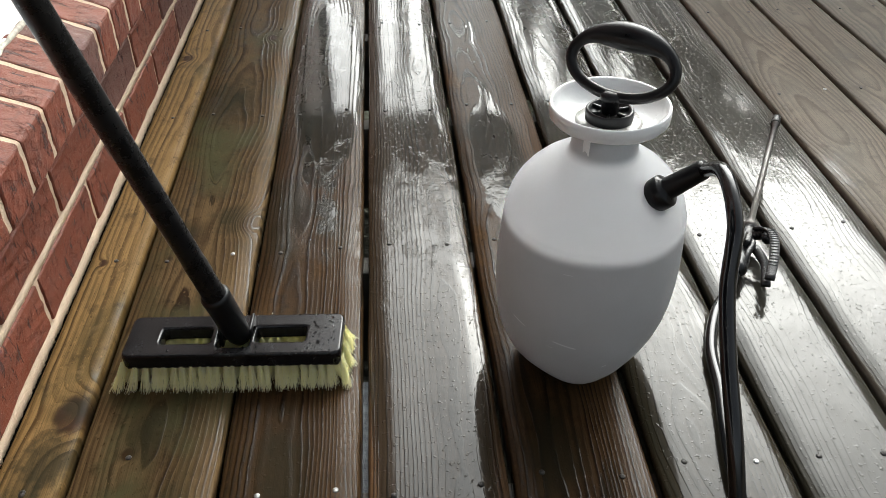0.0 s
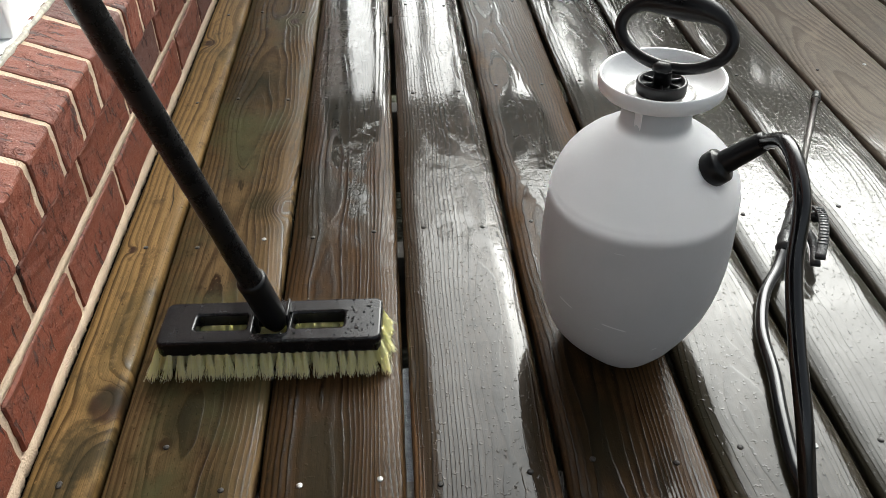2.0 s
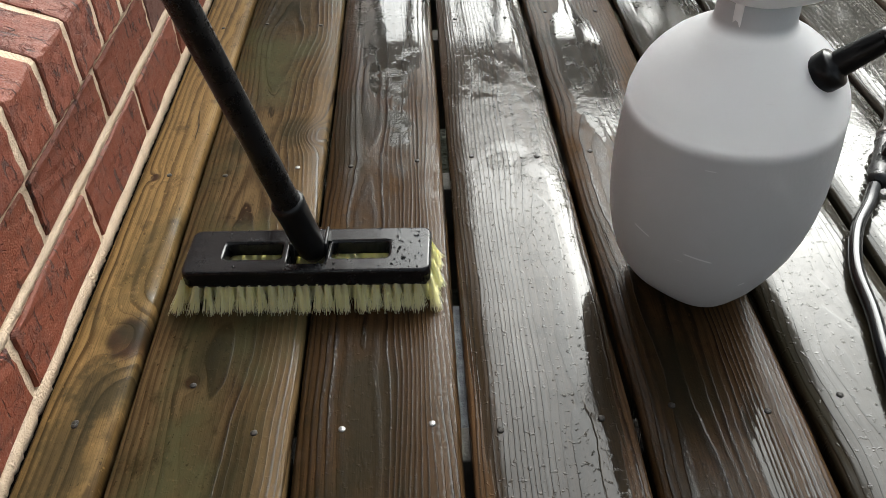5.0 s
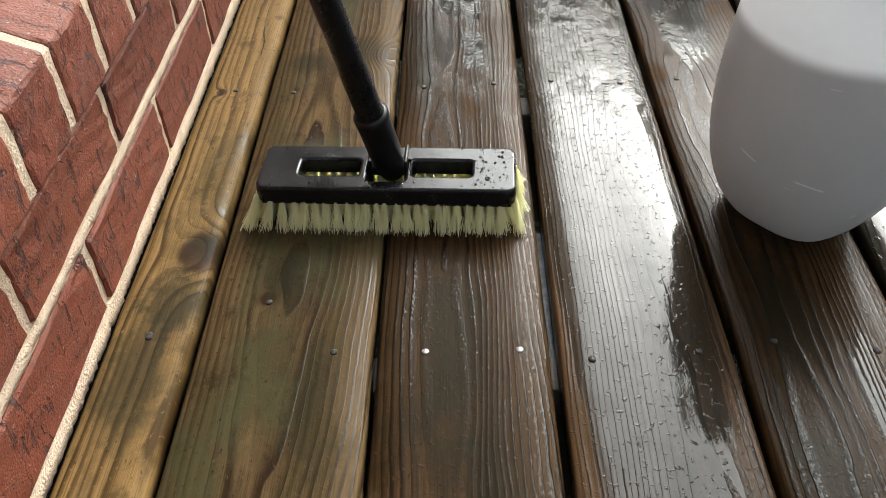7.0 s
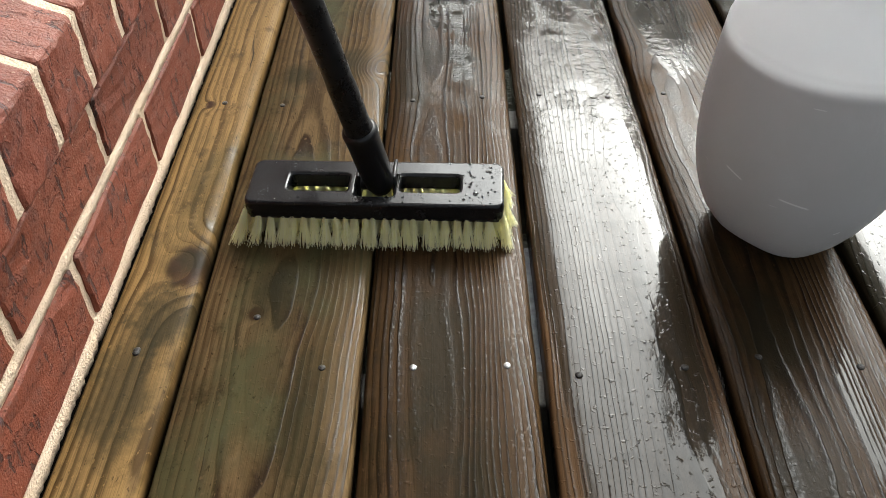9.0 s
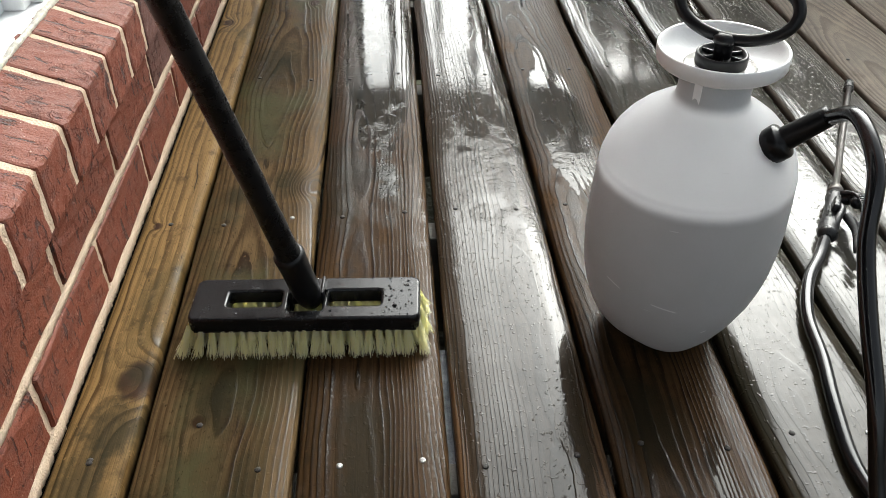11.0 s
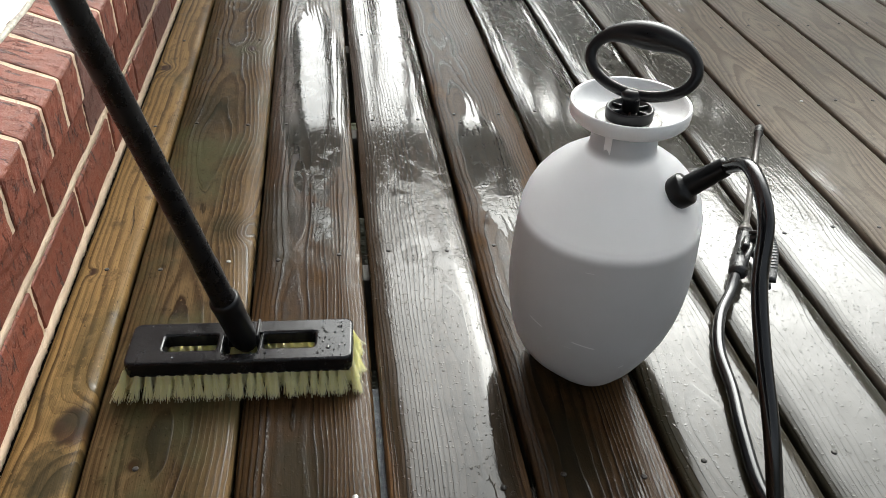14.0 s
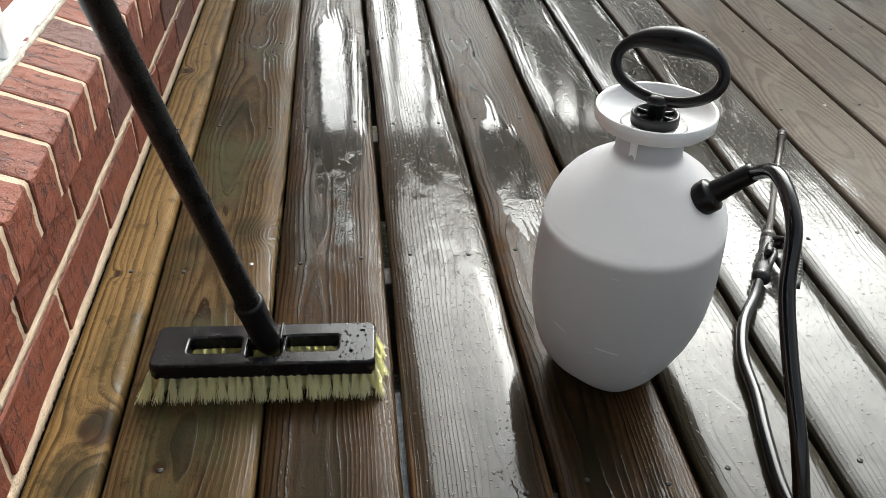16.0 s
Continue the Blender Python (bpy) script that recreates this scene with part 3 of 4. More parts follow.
part("foundation", bm, MAT_GAP_SHADE, wall, "footing darkened to shade the gap beside the deck")
bm = bmesh.new()
# out of view; raised to 5.6 m so the wet boards mirror less sky
box(bm, (-0.62, 1.32, 0.2625), (WALL_X - 0.001, 2.4, 5.6))
box(bm, (-0.62, 2.4005, -0.62), (WALL_X - 0.001, WALL_Y1, 5.6))
box(bm, (-0.62, WALL_Y0, 2.05), (WALL_X - 0.001, 1.3195, 5.6))
# unseen brick piece past the jamb, added to darken the boards' reflections
box(bm, (-0.62, 0.4465, 0.307), (-0.475, 1.3195, 2.0495))
part("upper_wall", bm, MAT_BRICK, wall, "unseen red brick wall above and beyond the window, partly added", smooth=False)
# bed joints stand out where the mortar was struck
def bead(z0, z1, seed, y1=2.3, proud=0.0):
    bm = bmesh.new()
    rings = []
    for k in range(701):
        y = -0.9 + (y1 + 0.9) * k / 700
        d = 0.0016 * noise.noise((y * 40, seed, 0)) + 0.002 * noise.noise((y * 170, seed, 3))
        x = WALL_X - 0.0015 + proud + d
        e = 0.0026 * noise.noise((y * 55, seed, 8)) + 0.0012 * noise.noise((y * 190, seed, 11))
        rings.append([(x - 0.008, y, z0 - e), (x, y, z0 + 0.002 - e), (x + 0.0008, y, (z0 + z1) / 2), (x, y, z1 - 0.002 + e), (x - 0.008, y, z1 + e)])
    loft(bm, rings)
    return part("bed_joint", bm, MAT_MORTAR, wall)


bead(-0.007, 0.0155, 1.0, 2.3, 0.001)
bead(0.083, 0.097, 2.0)
bead(0.161, 0.175, 3.0)


def roughen(bm, seed):
    """Cuts the long edges up and nibbles at the corners."""
    bmesh.ops.subdivide_edges(bm, edges=[e for e in bm.edges if e.calc_length() > 0.03], cuts=6, use_grid_fill=True)
    for v in bm.verts:
        p = v.co * 130 + Vector((seed * 3, seed, 0))
        v.co += 0.0013 * Vector((noise.noise(p), noise.noise(p + Vector((9, 0, 0))), noise.noise(p + Vector((0, 9, 0)))))


def brick_mesh(lx, ly, lz, seed):
    """A wire-cut brick with chipped edges, centred on its middle."""
    bm = bmesh.new()
    box(bm, (-lx / 2, -ly / 2, -lz / 2), (lx / 2, ly / 2, lz / 2), 0.0025, 1)
    roughen(bm, seed)
    for v in bm.verts:
        v.co += 0.0016 * Vector((noise.noise(v.co * 60 + Vector((seed, 0, 0))), noise.noise(v.co * 60 + Vector((0, seed, 0))), noise.noise(v.co * 60 + Vector((0, 0, seed)))))
    me = bpy.data.meshes.new("brick")
    bmesh.ops.recalc_face_normals(bm, faces=bm.faces[:])
    bm.to_mesh(me)
    bm.free()
    me.materials.append(MAT_BRICK)
    return me


B_LEN, JOINT = 0.222, 0.011
stretchers = [brick_mesh(0.06, B_LEN - JOINT, 0.063, s) for s in (1.1, 4.7, 8.3, 12.9)]
for course, (z, y0) in enumerate(((0.051, 0.047), (0.129, -0.058), (0.207, 0.047))):
    for k in range(-5, 12):
        ob = new("brick", stretchers[rng.randrange(4)])
        ob.parent = wall
        ob.matrix_basis = pose(WALL_X - 0.03 + rng.uniform(-0.001, 0.001), y0 + B_LEN * (k + 0.5), z - (0.0025 if course == 0 else 0.0), 0, 0, rng.choice((0, 180))) @ Matrix.Diagonal((1, 1, 1.08 if course == 0 else 1, 1))

# ---- rowlock sill ----
sill = thing("brick_sill", (0, 0, 0), "sloped red brick sill below the window", "sill", kind="structure")
SLOPE = 21.0
bm = bmesh.new()
flare = math.tan(radians(SLOPE))
loft(bm, [[(SILL_X - 0.002, y, 0.215), (SILL_X - 0.002, y, 0.2725), (SILL_X - 0.0045, y, 0.2755), (-0.42, y, 0.2745 + 0.078 * flare), (-0.42, y, 0.215)] for y in (-1.25, 1.31)])
part("mortar", bm, MAT_MORTAR, sill, smooth=False)


def rowlock_mesh(seed):
    """A brick on edge with a sloped top and an upright front."""
    bm = bmesh.new()
    w, s = 0.0685 / 2, math.tan(radians(SLOPE))
    front = [(0, -w, -0.064), (0, w, -0.064), (0, w, 0), (0, -w, 0)]
    back = [(-0.08, -w, -0.064), (-0.08, w, -0.064), (-0.08, w, 0.08 * s), (-0.08, -w, 0.08 * s)]
    loft(bm, [front, back])
    bmesh.ops.bevel(bm, geom=bm.edges[:], offset=0.004, segments=2, affect="EDGES", profile=0.5)
    roughen(bm, seed)
    for v in bm.verts:
        v.co += 0.0012 * Vector((noise.noise(v.co * 45 + Vector((seed, 0, 0))), 0.6 * noise.noise(v.co * 45 + Vector((0, seed, 0))), noise.noise(v.co * 45 + Vector((0, 0, seed)))))
    me = bpy.data.meshes.new("brick")
    bmesh.ops.recalc_face_normals(bm, faces=bm.faces[:])
    bm.to_mesh(me)
    bm.free()
    me.materials.append(MAT_BRICK)
    return me


rowlocks = [rowlock_mesh(s) for s in (2.0, 5.0, 9.0, 14.0)]
for k in range(-18, 15):
    ob = new("brick", rowlocks[rng.randrange(4)])
    ob.parent = sill
    ob.location = (SILL_X + rng.uniform(-0.0006, 0.0006), 0.178 + 0.0765 * (k + 0.5), 0.2762 + rng.uniform(-0.0004, 0.0004))

# ---- white window above the sill ----
window = thing("window_1", (0, 0, 0), "white vinyl window with a grooved frame above the brick sill", "window", kind="structure")
bm = box(bmesh.new(), (-0.56, -1.25, 0.262), (-0.415, 1.31, 0.306), 0.004)
part("window_sill", bm, MAT_WHITE, window)
for y in (0.385, -1.2):
    bm = bmesh.new()
    box(bm, (-0.52, y, 0.3065), (-0.432, y + 0.022, 2.04), 0.002)
    box(bm, (-0.52, y + 0.0225, 0.3065), (-0.42, y + 0.034, 2.04), 0.002)
    box(bm, (-0.52, y + 0.0345, 0.3065), (-0.426, y + 0.058, 2.04), 0.002)
    part("jamb", bm, MAT_WHITE, window)
bm = box(bmesh.new(), (-0.52, -1.2, 1.98), (-0.42, 0.443, 2.045), 0.003)
part("window_head", bm, MAT_WHITE, window)
for y0, y1 in ((-1.14, 0.383),):
    bm = bmesh.new()
    box(bm, (-0.49, y0, 0.307), (-0.452, y1, 0.42), 0.003)
    box(bm, (-0.49, y0, 1.9), (-0.45, y1, 1.978), 0.003)
    box(bm, (-0.49, y0, 0.4205), (-0.45, y0 + 0.06, 1.8995), 0.003)
    box(bm, (-0.49, y1 - 0.06, 0.4205), (-0.45, y1, 1.8995), 0.003)
    sash = part("sash", bm, MAT_SASH, window)
    bm = box(bmesh.new(), (-0.485, y0 + 0.062, 0.422), (-0.479, y1 - 0.062, 1.898))
    part("pane", bm, plain_material("dark window glass", (0.02, 0.022, 0.025), 0.04, 0.0, 3.0, 0.0), sash, "dark reflecting pane")
bm = bmesh.new()
pts = [(-0.414 + 0.003 * noise.noise((k * 0.7, 1, 0)), -1.2 + 2.5 * k / 160, 0.304 + 0.003 * noise.noise((k * 0.9, 4, 0))) for k in range(161)]
tube(bm, pts, [0.0038 + 0.0025 * noise.noise((k * 0.6, 9, 0)) for k in range(161)], 8)
part("caulk_bead", bm, MAT_CAULK, window, "uneven dirty caulk bead")

# ---- tank sprayer ----
SX, SY = 0.2610, 0.1865
sprayer = thing("tank_sprayer", (SX, SY, 0), "milky white plastic pump sprayer half full of liquid on the deck", "sprayer")
PROFILE = [(0.0, 0.0485, 2.9), (0.002, 0.053, 2.9), (0.006, 0.0575, 2.85), (0.012, 0.0625, 2.75), (0.025, 0.072, 2.6), (0.04, 0.08, 2.45), (0.06, 0.0878, 2.3), (0.08, 0.093, 2.2), (0.10, 0.0964, 2.12),
           (0.125, 0.0985, 2.08), (0.15, 0.0988, 2.03), (0.175, 0.0978, 2.0), (0.195, 0.0964, 2.0), (0.203, 0.0958, 2.0), (0.208, 0.0953, 2.0), (0.2095, 0.0941, 2.0), (0.213, 0.0938, 2.0), (0.222, 0.0912, 2.0), (0.234, 0.0855, 2.0),
           (0.245, 0.0775, 2.0), (0.255, 0.0675, 2.0), (0.263, 0.0565, 2.0), (0.269, 0.046, 2.0), (0.273, 0.0385, 2.0), (0.277, 0.035, 2.0), (0.283, 0.0338, 2.0), (0.305, 0.0335, 2.0)]
CORNER = radians(-93)


def tank_ring(z, r, n, seg=96):
    """A rounded square that turns into a circle as n falls to 2; one corner points along CORNER."""
    out = []
    for k in range(seg):
        t = 2 * math.pi * k / seg
        u = t - CORNER + math.pi / 4
        f = (abs(math.cos(u)) ** n + abs(math.sin(u)) ** n) ** (-1 / n)
        f /= 2 ** ((0.5 - 1 / n) * 0.35)
        lean = 1 - z / 0.32
        out.append((r * f * math.cos(t) - 0.012 * lean, r * f * math.sin(t) - 0.0025 * lean, z))
    return out


bm = bmesh.new()
loft(bm, [tank_ring(z, r, n) for z, r, n in PROFILE])
tank = part("tank", bm, MAT_TANK, sprayer, "milky tank half full of cloudy liquid")
# mould ribs on the neck
for a in (-138,):
    bm = box(bmesh.new(), (0.031, -0.004, 0.276), (0.0348, 0.004, 0.304), 0.0006, 2, pose(0, 0, 0, 0, 0, a))
    part("neck_rib", bm, MAT_FUNNEL, sprayer)
bm = bmesh.new()
lathe(bm, [(0.0336, 0.301), (0.041, 0.3055), (0.0515, 0.3105), (0.0565, 0.3125), (0.0592, 0.3155), (0.0597, 0.3225), (0.0594, 0.3275), (0.0585, 0.3287), (0.0568, 0.328), (0.0555, 0.324), (0.051, 0.3175), (0.042, 0.3115), (0.036, 0.3085), (0.02, 0.3075)], 72)
part("funnel_rim", bm, MAT_FUNNEL, sprayer, "white flared funnel rim")
bm = bmesh.new()
lathe(bm, [(0.033, 0.3065), (0.0335, 0.3095), (0.031, 0.311), (0.02, 0.3112)], 48)
part("clear_collar", bm, plain_material("smoky plastic collar", (0.35, 0.34, 0.32), 0.2, 0.1, 40.0, 0.0001), sprayer, "greyish clear collar")
bm = bmesh.new()
lathe(bm, [(0.0228, 0.309), (0.0238, 0.312), (0.0238, 0.3205), (0.0225, 0.322), (0.0205, 0.3215), (0.0195, 0.318), (0.012, 0.3165), (0.0095, 0.318)], 40, True)
cap = part("pump_cap", bm, MAT_BLACK, sprayer, "black screw cap with webs")
for k in range(6):
    bm = box(bmesh.new(), (0.009, -0.0012, 0.316), (0.0205, 0.0012, 0.3208), 0.0005, 1, pose(0, 0, 0, 0, 0, 60 * k + 12))
    part("web", bm, MAT_GUN, cap)
bm = bmesh.new()
lathe(bm, [(0.0085, 0.315), (0.0085, 0.329), (0.0105, 0.332), (0.0105, 0.337), (0.006, 0.34)], 24, True)
part("pump_rod", bm, MAT_BLACK, sprayer)
H_A, H_B, H_AZ, H_TILT = 0.0538, 0.0303, -0.672, 0.457
hx = Vector((math.cos(H_AZ), math.sin(H_AZ), 0))
hn = Vector((-math.sin(H_AZ), math.cos(H_AZ), 0))
hz = math.cos(H_TILT) * Vector((0, 0, 1)) + math.sin(H_TILT) * hn
hc = Vector((0.0015, 0.0005, 0.335)) + hz * H_B
loop, rad = [], []
for k in range(72):
    t = 2 * math.pi * k / 72
    loop.append(hc + hx * H_A * math.cos(t) + hz * (H_B - 0.0035 * max(0.0, math.sin(t)) ** 4) * math.sin(t))
    rad.append(0.0056 + 0.0085 * max(0.0, math.sin(t)) ** 4)
bm = bmesh.new()
tube(bm, loop, rad, 16, closed=True)
handle = part("handle", bm, MAT_BLACK, sprayer, "black oval pull handle")
for k in range(6):
    t = radians(50 + 17 * k)
    c = hc + hx * (H_A * math.cos(t)) + hz * ((H_B - 0.0035 * math.sin(t) ** 4) * math.sin(t))
    d = (hx * -H_A * math.sin(t) + hz * H_B * math.cos(t)).normalized()
    o = (hx * math.cos(t) + hz * math.sin(t)).normalized()
    rr = 0.0056 + 0.0085 * math.sin(t) ** 4
    bm = bmesh.new()
    tube(bm, [c + o * (rr - 0.0008) - hn * 0.0045 * 1 - d * 0.0, c + o * (rr + 0.0003), c + o * (rr - 0.0008) + hn * 0.0045], 0.0008, 6)
    part("grip_notch", bm, MAT_GUN, handle)

# hose that leaves the shoulder, reaches the boards and comes back to the trigger gun
base = Vector((SX, SY, 0))
HOSE = [(0.338, 0.118, 0.289), (0.3385, 0.074, 0.312), (0.333, 0.02, 0.295), (0.324, -0.012, 0.249), (0.319, -0.052, 0.208), (0.317, -0.1, 0.16), (0.320, -0.135, 0.1), (0.325, -0.17, 0.045), (0.335, -0.215, 0.012),
        (0.36, -0.235, 0.0085), (0.376, -0.2, 0.0085), (0.376, -0.11, 0.0085), (0.372, -0.04, 0.0085), (0.3835, 0.03, 0.01), (0.3995, 0.097, 0.01), (0.411, 0.163, 0.01), (0.437, 0.225, 0.011), (0.468, 0.268, 0.013), (0.486, 0.296, 0.019)]
bm = bmesh.new()
tube(bm, spline([Vector(p) - base for p in HOSE], 12), 0.0071, 16)
part("hose", bm, MAT_HOSE, sprayer, "glossy black hose looping down to the deck")
# elbow at the shoulder
e0, e1, e2 = Vector((0.2985, 0.137, 0.246)) - base, Vector((0.3135, 0.130, 0.263)) - base, Vector((0.338, 0.118, 0.289)) - base
bm = bmesh.new()
path = [e0, e0.lerp(e1, 0.5), e0.lerp(e1, 0.75), e0.lerp(e1, 0.82), e0.lerp(e1, 0.9), e1, e1.lerp(e2, 0.4), e2, e2.lerp(e2 + (e2 - e1), 0.1)]
tube(bm, path, [0.0165, 0.0172, 0.0172, 0.0160, 0.0112, 0.0112, 0.0104, 0.0095, 0.0088], 20)
part("hose_nut", bm, MAT_BLACK, sprayer, "black threaded hose nut and sleeve")

# ---- trigger gun and lance ----
g0, g1, tip = Vector((0.486, 0.293, 0.021)), Vector((0.538, 0.388, 0.018)), Vector((0.712, 0.722, 0.009))
gun = part("gun_body", tube(bmesh.new(), [(g0 - base).lerp(g1 - base, s) for s in (0, 0.06, 0.12, 0.2, 0.3, 0.34, 0.6, 0.8, 0.9, 1.0)],
                            [0.0085, 0.0125, 0.0105, 0.0125, 0.0125, 0.0105, 0.0105, 0.0095, 0.0115, 0.0105], 14), MAT_GUN, sprayer, "dark wet plastic trigger gun")
bm = bmesh.new()
tube(bm, [(g1 - base).lerp(tip - base, s) for s in (0, 0.03, 0.06, 0.07, 0.5, 0.93, 0.935, 0.955, 0.96, 1.0)], [0.0105, 0.0105, 0.0075, 0.0048, 0.0046, 0.0046, 0.0072, 0.0076, 0.0065, 0.0068], 12)
part("lance", bm, MAT_LANCE, sprayer, "thin grey spray lance with a black nozzle")
bm = bmesh.new()
tube(bm, [(g1 - base).lerp(tip - base, s) for s in (0.938, 0.95, 0.953, 0.975, 0.98, 1.012)], [0.0078, 0.0082, 0.0066, 0.0066, 0.0078, 0.0072], 12)
part("nozzle", bm, MAT_GUN, sprayer, "dark spray nozzle")


def strap(bm, path, across, width, thick):
    """A flat bar with eased edges along a path; across: the way of its width."""
    rings = []
    for i, p in enumerate(path):
        d = (path[min(i + 1, len(path) - 1)] - path[max(i - 1, 0)]).normalized()
        u = (across - d * across.dot(d)).normalized()
        v = d.cross(u)
        w, h = width / 2, thick / 2
        rings.append([p + u * a + v * b for a, b in ((-w, -h * 0.5), (-w * 0.85, -h), (w * 0.85, -h), (w, -h * 0.5), (w, h * 0.5), (w * 0.85, h), (-w * 0.85, h), (-w, h * 0.5))])
    return loft(bm, rings)


lever = spline([Vector(p) - base for p in ((0.539, 0.374, 0.03), (0.551, 0.356, 0.038), (0.545, 0.325, 0.041), (0.531, 0.291, 0.038), (0.516, 0.262, 0.031))], 6)
side_way = Vector((0.85, -0.5, 0.1))
trigger = part("trigger", strap(bmesh.new(), lever, side_way, 0.0125, 0.0055), MAT_GUN, sprayer, "dark ribbed squeeze lever")
for k in range(14):
    p = lever[7 + k]
    d = (lever[8 + k] - lever[6 + k]).normalized()
    bm = strap(bmesh.new(), [p + Vector((0, 0, 0.0025)) - d * 0.0007, p + Vector((0, 0, 0.0025)) + d * 0.0007], side_way, 0.0105, 0.0022)
    part("rib", bm, MAT_RIB, trigger)
bm = box(bmesh.new(), (-0.004, -0.012, -0.012), (0.004, 0.012, 0.014), 0.002, 2, Matrix.Translation(Vector((0.515, 0.345, 0.026)) - base) @ pose(0, 0, 0, 0, 12, -28))
part("bracket", bm, MAT_GUN, gun)
bm = strap(bmesh.new(), spline([Vector(p) - base for p in ((0.524, 0.335, 0.028), (0.529, 0.305, 0.02), (0.519, 0.272, 0.012))], 5), side_way, 0.012, 0.006)
part("grip", bm, MAT_GUN, gun)
bm = bmesh.new()
tube(bm, spline([Vector(p) - base for p in ((0.536, 0.372, 0.02), (0.548, 0.362, 0.028), (0.545, 0.345, 0.032))], 5), 0.0075, 10)
part("hook", bm, MAT_GUN, gun)
bm = bmesh.new()
tube(bm, spline([Vector(p) - base for p in ((0.524, 0.358, 0.026), (0.522, 0.338, 0.032), (0.508, 0.318, 0.03), (0.5, 0.306, 0.024))], 6), [0.0045] * 19, 8)
part("guard", bm, MAT_GUN, gun, "ribbed grey spring guard")

# ---- scrubbing brush ----
BX, BY = -0.1472, 0.195
brush = thing("scrub_brush", (BX, BY, 0), "black plastic scrub brush with pale yellow bristles and long pole", "brush")
TURN_B = -3.0
HW, HD, Z0, Z1 = 0.1245, 0.0345, 0.0295, 0.0465
turn_m = pose(0, 0, 0, 0, 0, TURN_B)


def head_block():
    """The plate, with two openings and a slot for the pole, and rounded rims."""
    xs = [-HW, -0.085, -0.027, -0.0185, 0.0185, 0.024, 0.082, HW]
    ys = [-HD, -0.021, -0.0135, 0.0125, HD]
    holes = {(1, 2), (3, 1), (3, 2), (5, 2)}
    bm = bmesh.new()
    grid = {}
    def vert(i, j, z):
        key = (i, j, z)
        if key not in grid:
            grid[key] = bm.verts.new((xs[i], ys[j], z))
        return grid[key]
    for i in range(7):
        for j in range(4):
            if (i, j) in holes:
                continue
            for z in (Z0, Z1):
                bm.faces.new([vert(i, j, z), vert(i + 1, j, z), vert(i + 1, j + 1, z), vert(i, j + 1, z)])
            for di, dj, a, b in ((-1, 0, (i, j), (i, j + 1)), (1, 0, (i + 1, j), (i + 1, j + 1)), (0, -1, (i, j), (i + 1, j)), (0, 1, (i, j + 1), (i + 1, j + 1))):
                ni, nj = i + di, j + dj
                if not (0 <= ni < 7 and 0 <= nj < 4) or (ni, nj) in holes:
                    bm.faces.new([vert(*a, Z0), vert(*b, Z0), vert(*b, Z1), vert(*a, Z1)])
    bmesh.ops.recalc_face_normals(bm, faces=bm.faces[:])
    bmesh.ops.dissolve_limit(bm, angle_limit=0.01, verts=bm.verts[:], edges=bm.edges[:])
    corner = [e for e in bm.edges if abs(e.verts[0].co.z - e.verts[1].co.z) > 0.01 and len(e.link_faces) == 2 and e.calc_face_angle(0) > 1]
    outer = [e for e in corner if abs(e.verts[0].co.x) > HW - 0.001]
    inner = [e for e in corner if e not in outer]
    bmesh.ops.bevel(bm, geom=inner, offset=0.0045, segments=3, affect="EDGES", profile=0.5)
    outer = [e for e in bm.edges if abs(e.verts[0].co.x) > HW - 0.001 and abs(e.verts[1].co.x) > HW - 0.001 and abs(e.verts[0].co.z - e.verts[1].co.z) > 0.01 and abs(e.verts[0].co.y) > HD - 0.001]
    bmesh.ops.bevel(bm, geom=outer, offset=0.009, segments=5, affect="EDGES", profile=0.5)
    rim = [e for e in bm.edges if len(e.link_faces) == 2 and e.calc_face_angle(0) > 1 and min(v.co.z for v in e.verts) > Z1 - 0.001]
    bmesh.ops.bevel(bm, geom=rim, offset=0.003, segments=3, affect="EDGES", profile=0.5)
    bmesh.ops.transform(bm, matrix=turn_m, verts=bm.verts[:])
    return bm


head = part("head", head_block(), MAT_HEAD, brush, "glossy black plastic head with wet drops", smooth=False)
for f in head.data.polygons:
    f.use_smooth = f.area < 0.0001
bm = bmesh.new()
box(bm, (-HW + 0.004, -HD + 0.003, 0.024), (HW - 0.004, -0.0205, 0.0294), 0.001, 1, turn_m)
box(bm, (-HW + 0.004, 0.0185, 0.024), (HW - 0.004, HD - 0.003, 0.0294), 0.001, 1, turn_m)
part("bristle_base", bm, MAT_BLACK, head)


def tuft_mesh(seed, lean):
    """A bunch of bent nylon hairs that spread towards their ends."""
    r = random.Random(seed)
    bm = bmesh.new()
    for _ in range(75):
        a, q = r.uniform(0, 6.28), math.sqrt(r.random())
        x, y = 0.0022 * q * math.cos(a), 0.0022 * q * math.sin(a)
        s = r.uniform(1.5, 4.6)
        ex, ey = x * s + r.gauss(0, 0.0007), y * s + r.gauss(0, 0.0007) + lean
        w = 0.00034
        rows = []
        for k, f in enumerate((0.0, 0.5, 1.0)):
            px, py = x + (ex - x) * f ** 1.4, y + (ey - y) * f ** 1.4
            pz = 0.031 * (1 - f) + r.uniform(0.0, 0.0018) * f
            g = w * (1 - 0.3 * f)
            rows.append([(px + g, py, pz), (px - g * 0.5, py + g * 0.87, pz), (px - g * 0.5, py - g * 0.87, pz)])
        loft(bm, rows, False)
    me = bpy.data.meshes.new("tuft")
    bm.to_mesh(me)
    bm.free()
    me.materials.append(MAT_BRISTLE)
    return me


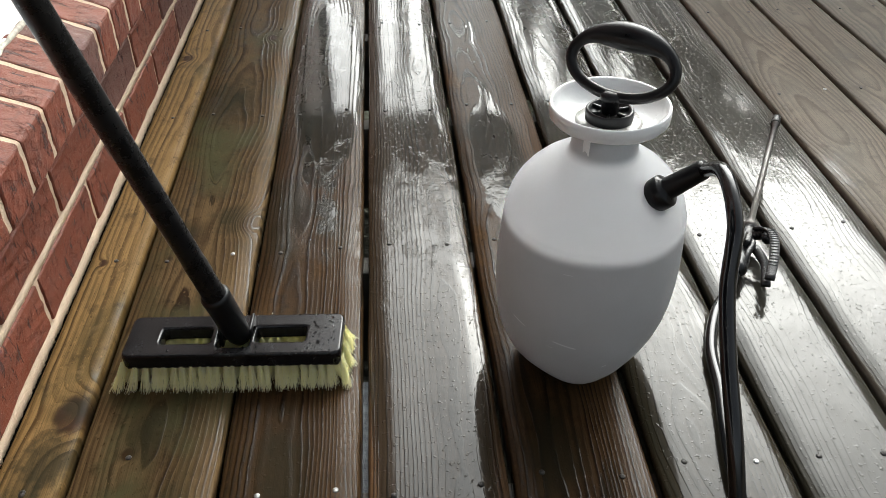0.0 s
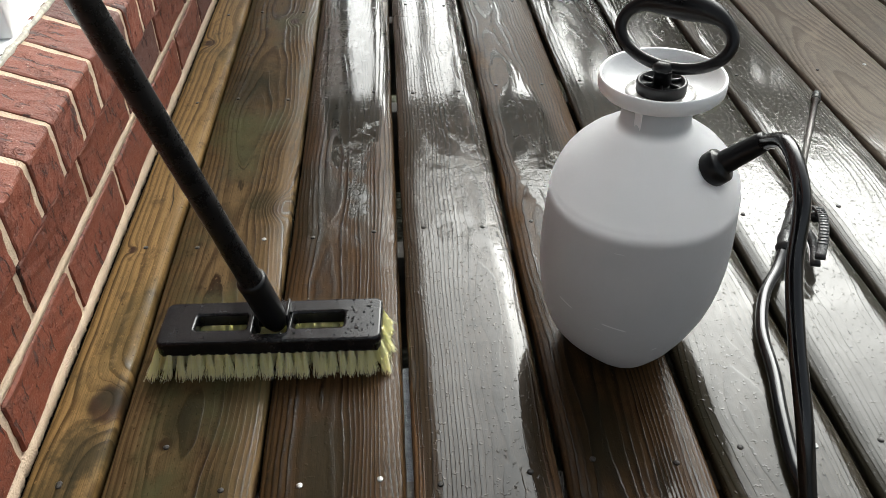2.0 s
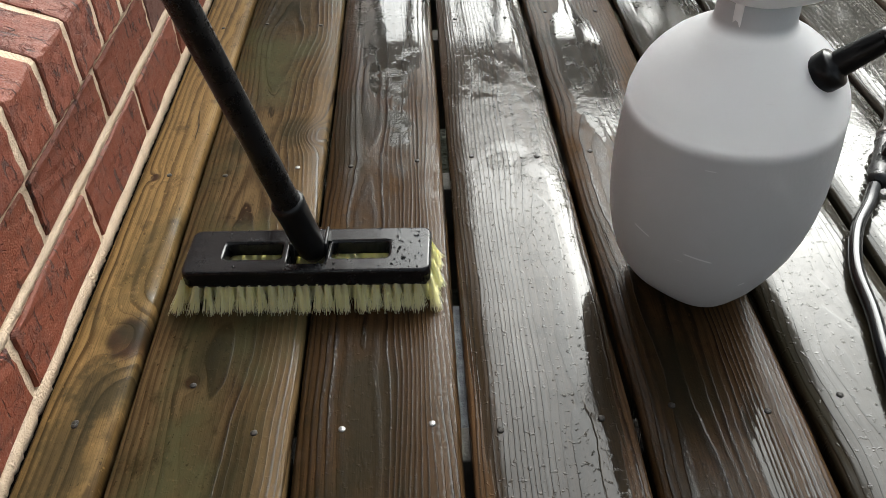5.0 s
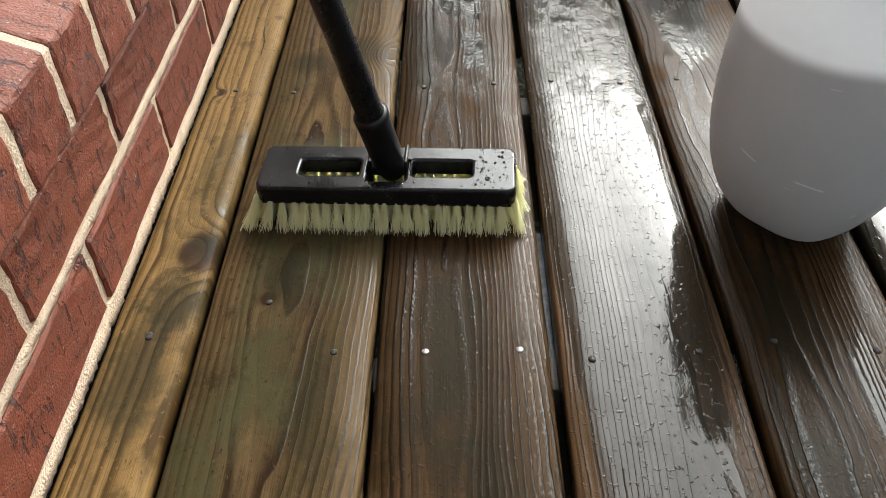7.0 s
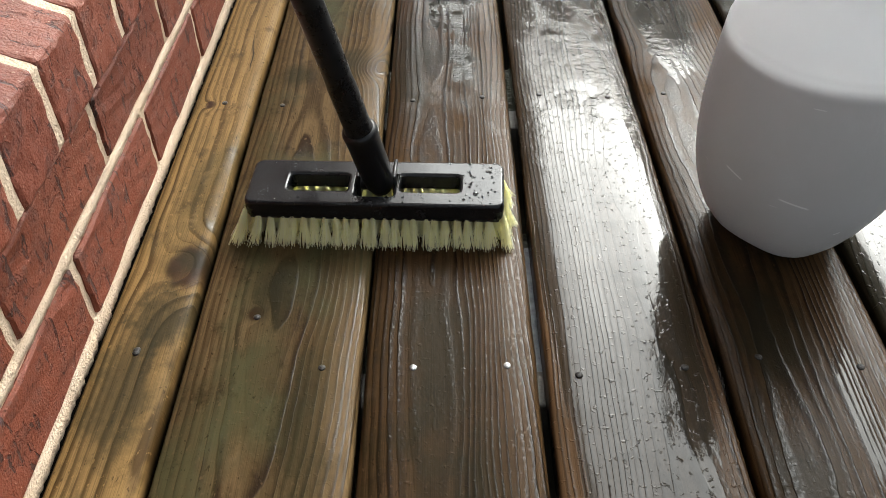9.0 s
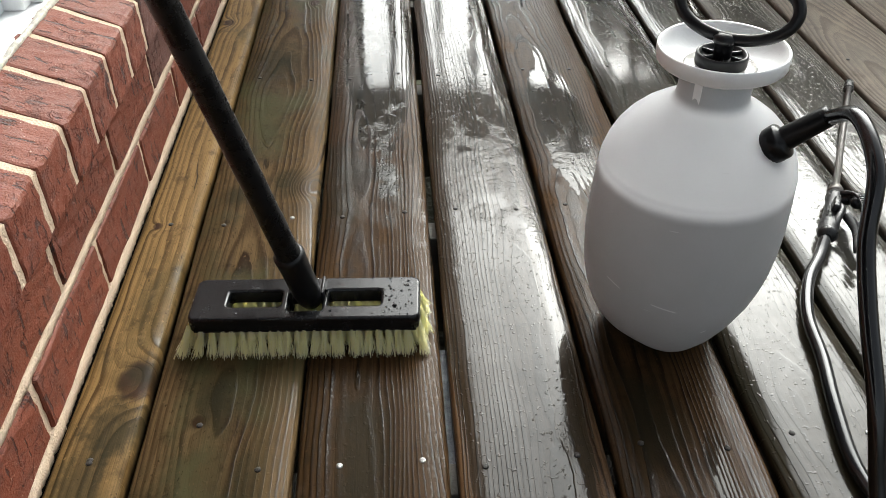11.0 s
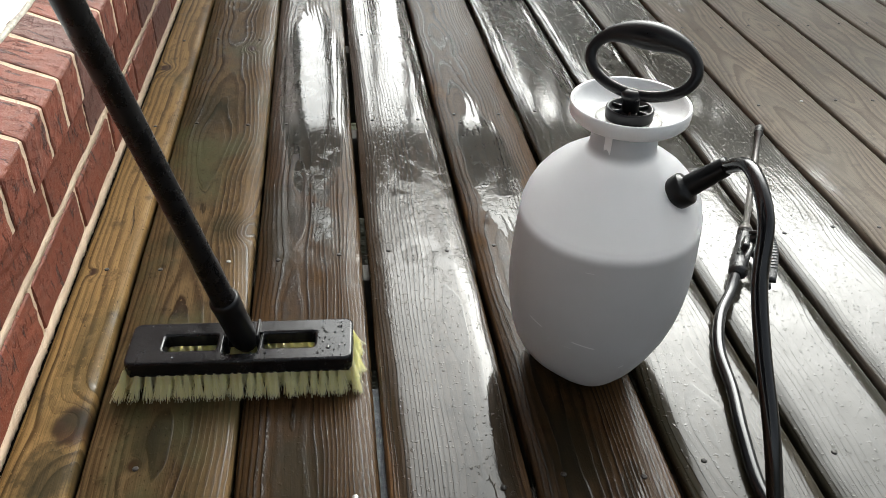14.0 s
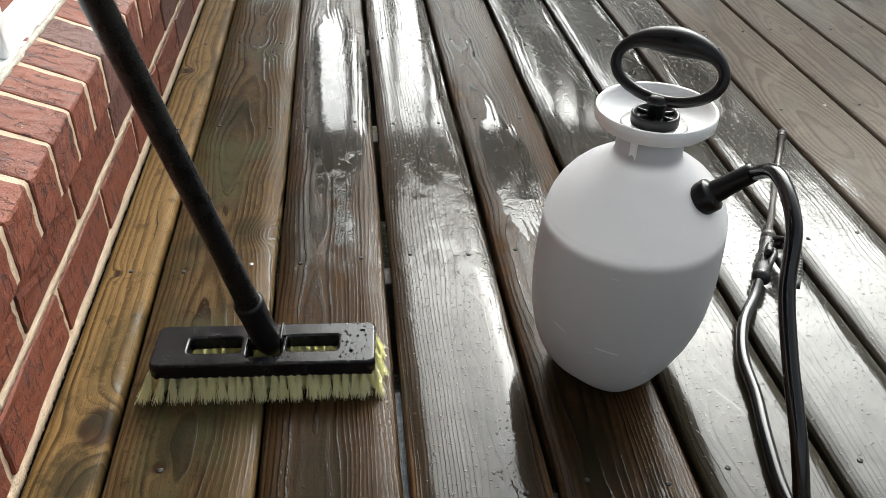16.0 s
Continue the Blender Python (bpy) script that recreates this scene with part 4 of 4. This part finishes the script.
TUFTS = {lean: [tuft_mesh(s + int(lean * 1e4), lean) for s in (1, 2, 3, 4)] for lean in (-0.013, -0.009, -0.003, 0.003, 0.009)}
for row, (y, lean) in enumerate(((-0.0275, -0.013), (-0.019, -0.003), (-0.007, -0.003), (0.006, 0.003), (0.018, 0.003), (0.027, 0.009))):
    for k in range(25):
        s = k / 24 * 2 - 1
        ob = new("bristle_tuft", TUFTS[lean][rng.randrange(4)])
        ob.parent = brush
        splay = s * abs(s) ** 3 * 24 + rng.uniform(-5, 5)
        ob.matrix_basis = turn_m @ pose(s * (HW - 0.008), y, 0, 0, 0, rng.uniform(-14, 14)) @ Matrix.Shear("XY", 4, (-math.tan(radians(splay)), 0))
        ob.matrix_basis.translation.x += math.tan(radians(splay)) * 0.029
for k in range(7):
    for side in (-1, 1):
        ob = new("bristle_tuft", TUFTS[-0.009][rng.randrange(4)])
        ob.parent = brush
        ob.matrix_basis = turn_m @ pose(side * (HW - 0.009), -0.026 + 0.0087 * k, 0, 0, 0, 90 * side)

# pole and socket
P0, P1 = Vector((-0.1430, 0.199, 0.04)), Vector((-0.2275, 0.097, 0.5))
pd = (P1 - P0).normalized()
bb = Vector((BX, BY, 0))
foot = P0 + pd * ((0.036 - P0.z) / pd.z)
bm = bmesh.new()
tube(bm, [foot + pd * s - bb for s in (0.0, 0.01, 0.03, 0.06, 0.075, 0.078, 0.083, 0.086)], [0.011, 0.0145, 0.0158, 0.0158, 0.0162, 0.0166, 0.0166, 0.014], 24)
socket = part("socket", bm, MAT_BLACK, brush, "black plastic pole socket")
bm = bmesh.new()
tube(bm, [foot + pd * s - bb for s in (0.08, 0.084, 0.09, 0.14, 0.145, 0.5, 1.0, 1.545, 1.55)], [0.0135, 0.0142, 0.0128, 0.0128, 0.0122, 0.0122, 0.0122, 0.0122, 0.0105], 24)
part("pole", bm, MAT_POLE, brush, "long satin black steel pole")
for side in (-1, 1):
    bm = box(bmesh.new(), (side * 0.0175 - 0.002, 0.0, 0.026), (side * 0.0175 + 0.002, 0.03, 0.053), 0.0015, 2, turn_m)
    part("hinge_cheek", bm, MAT_BLACK, brush)
bm = bmesh.new()
tube(bm, [(-0.0185, 0.008, 0.037), (0.0185, 0.0075, 0.037)], 0.005, 12)
part("hinge_pin", bm, MAT_BLACK, brush)

# rain drops on the head
def drop_mesh(r):
    bm = bmesh.new()
    lathe(bm, [(r, 0.0), (r * 0.97, r * 0.25), (r * 0.75, r * 0.52), (r * 0.35, r * 0.66), (r * 0.05, r * 0.69)], 10, True)
    me = bpy.data.meshes.new("drop")
    for f in bm.faces:
        f.smooth = True
    bm.to_mesh(me)
    bm.free()
    me.materials.append(MAT_DROP)
    return me


drops = [drop_mesh(r) for r in (0.0007, 0.001, 0.0014)]
big = new("water_drop", drop_mesh(0.0024))
big.parent = brush
big.location = (-0.051 - BX, 0.174 - BY, Z1 + 0.0002)
for k in range(70):
    x = rng.uniform(0.086, 0.116) if k < 46 else rng.uniform(-0.11, 0.085)
    y = rng.uniform(-0.036, 0.037) if k < 46 else rng.choice((rng.uniform(-0.035, -0.018), rng.uniform(0.027, 0.037)))
    ob = new("water_drop", drops[rng.randrange(3)])
    ob.parent = brush
    ob.matrix_basis = turn_m @ pose(x, y, Z1 + 0.0002)
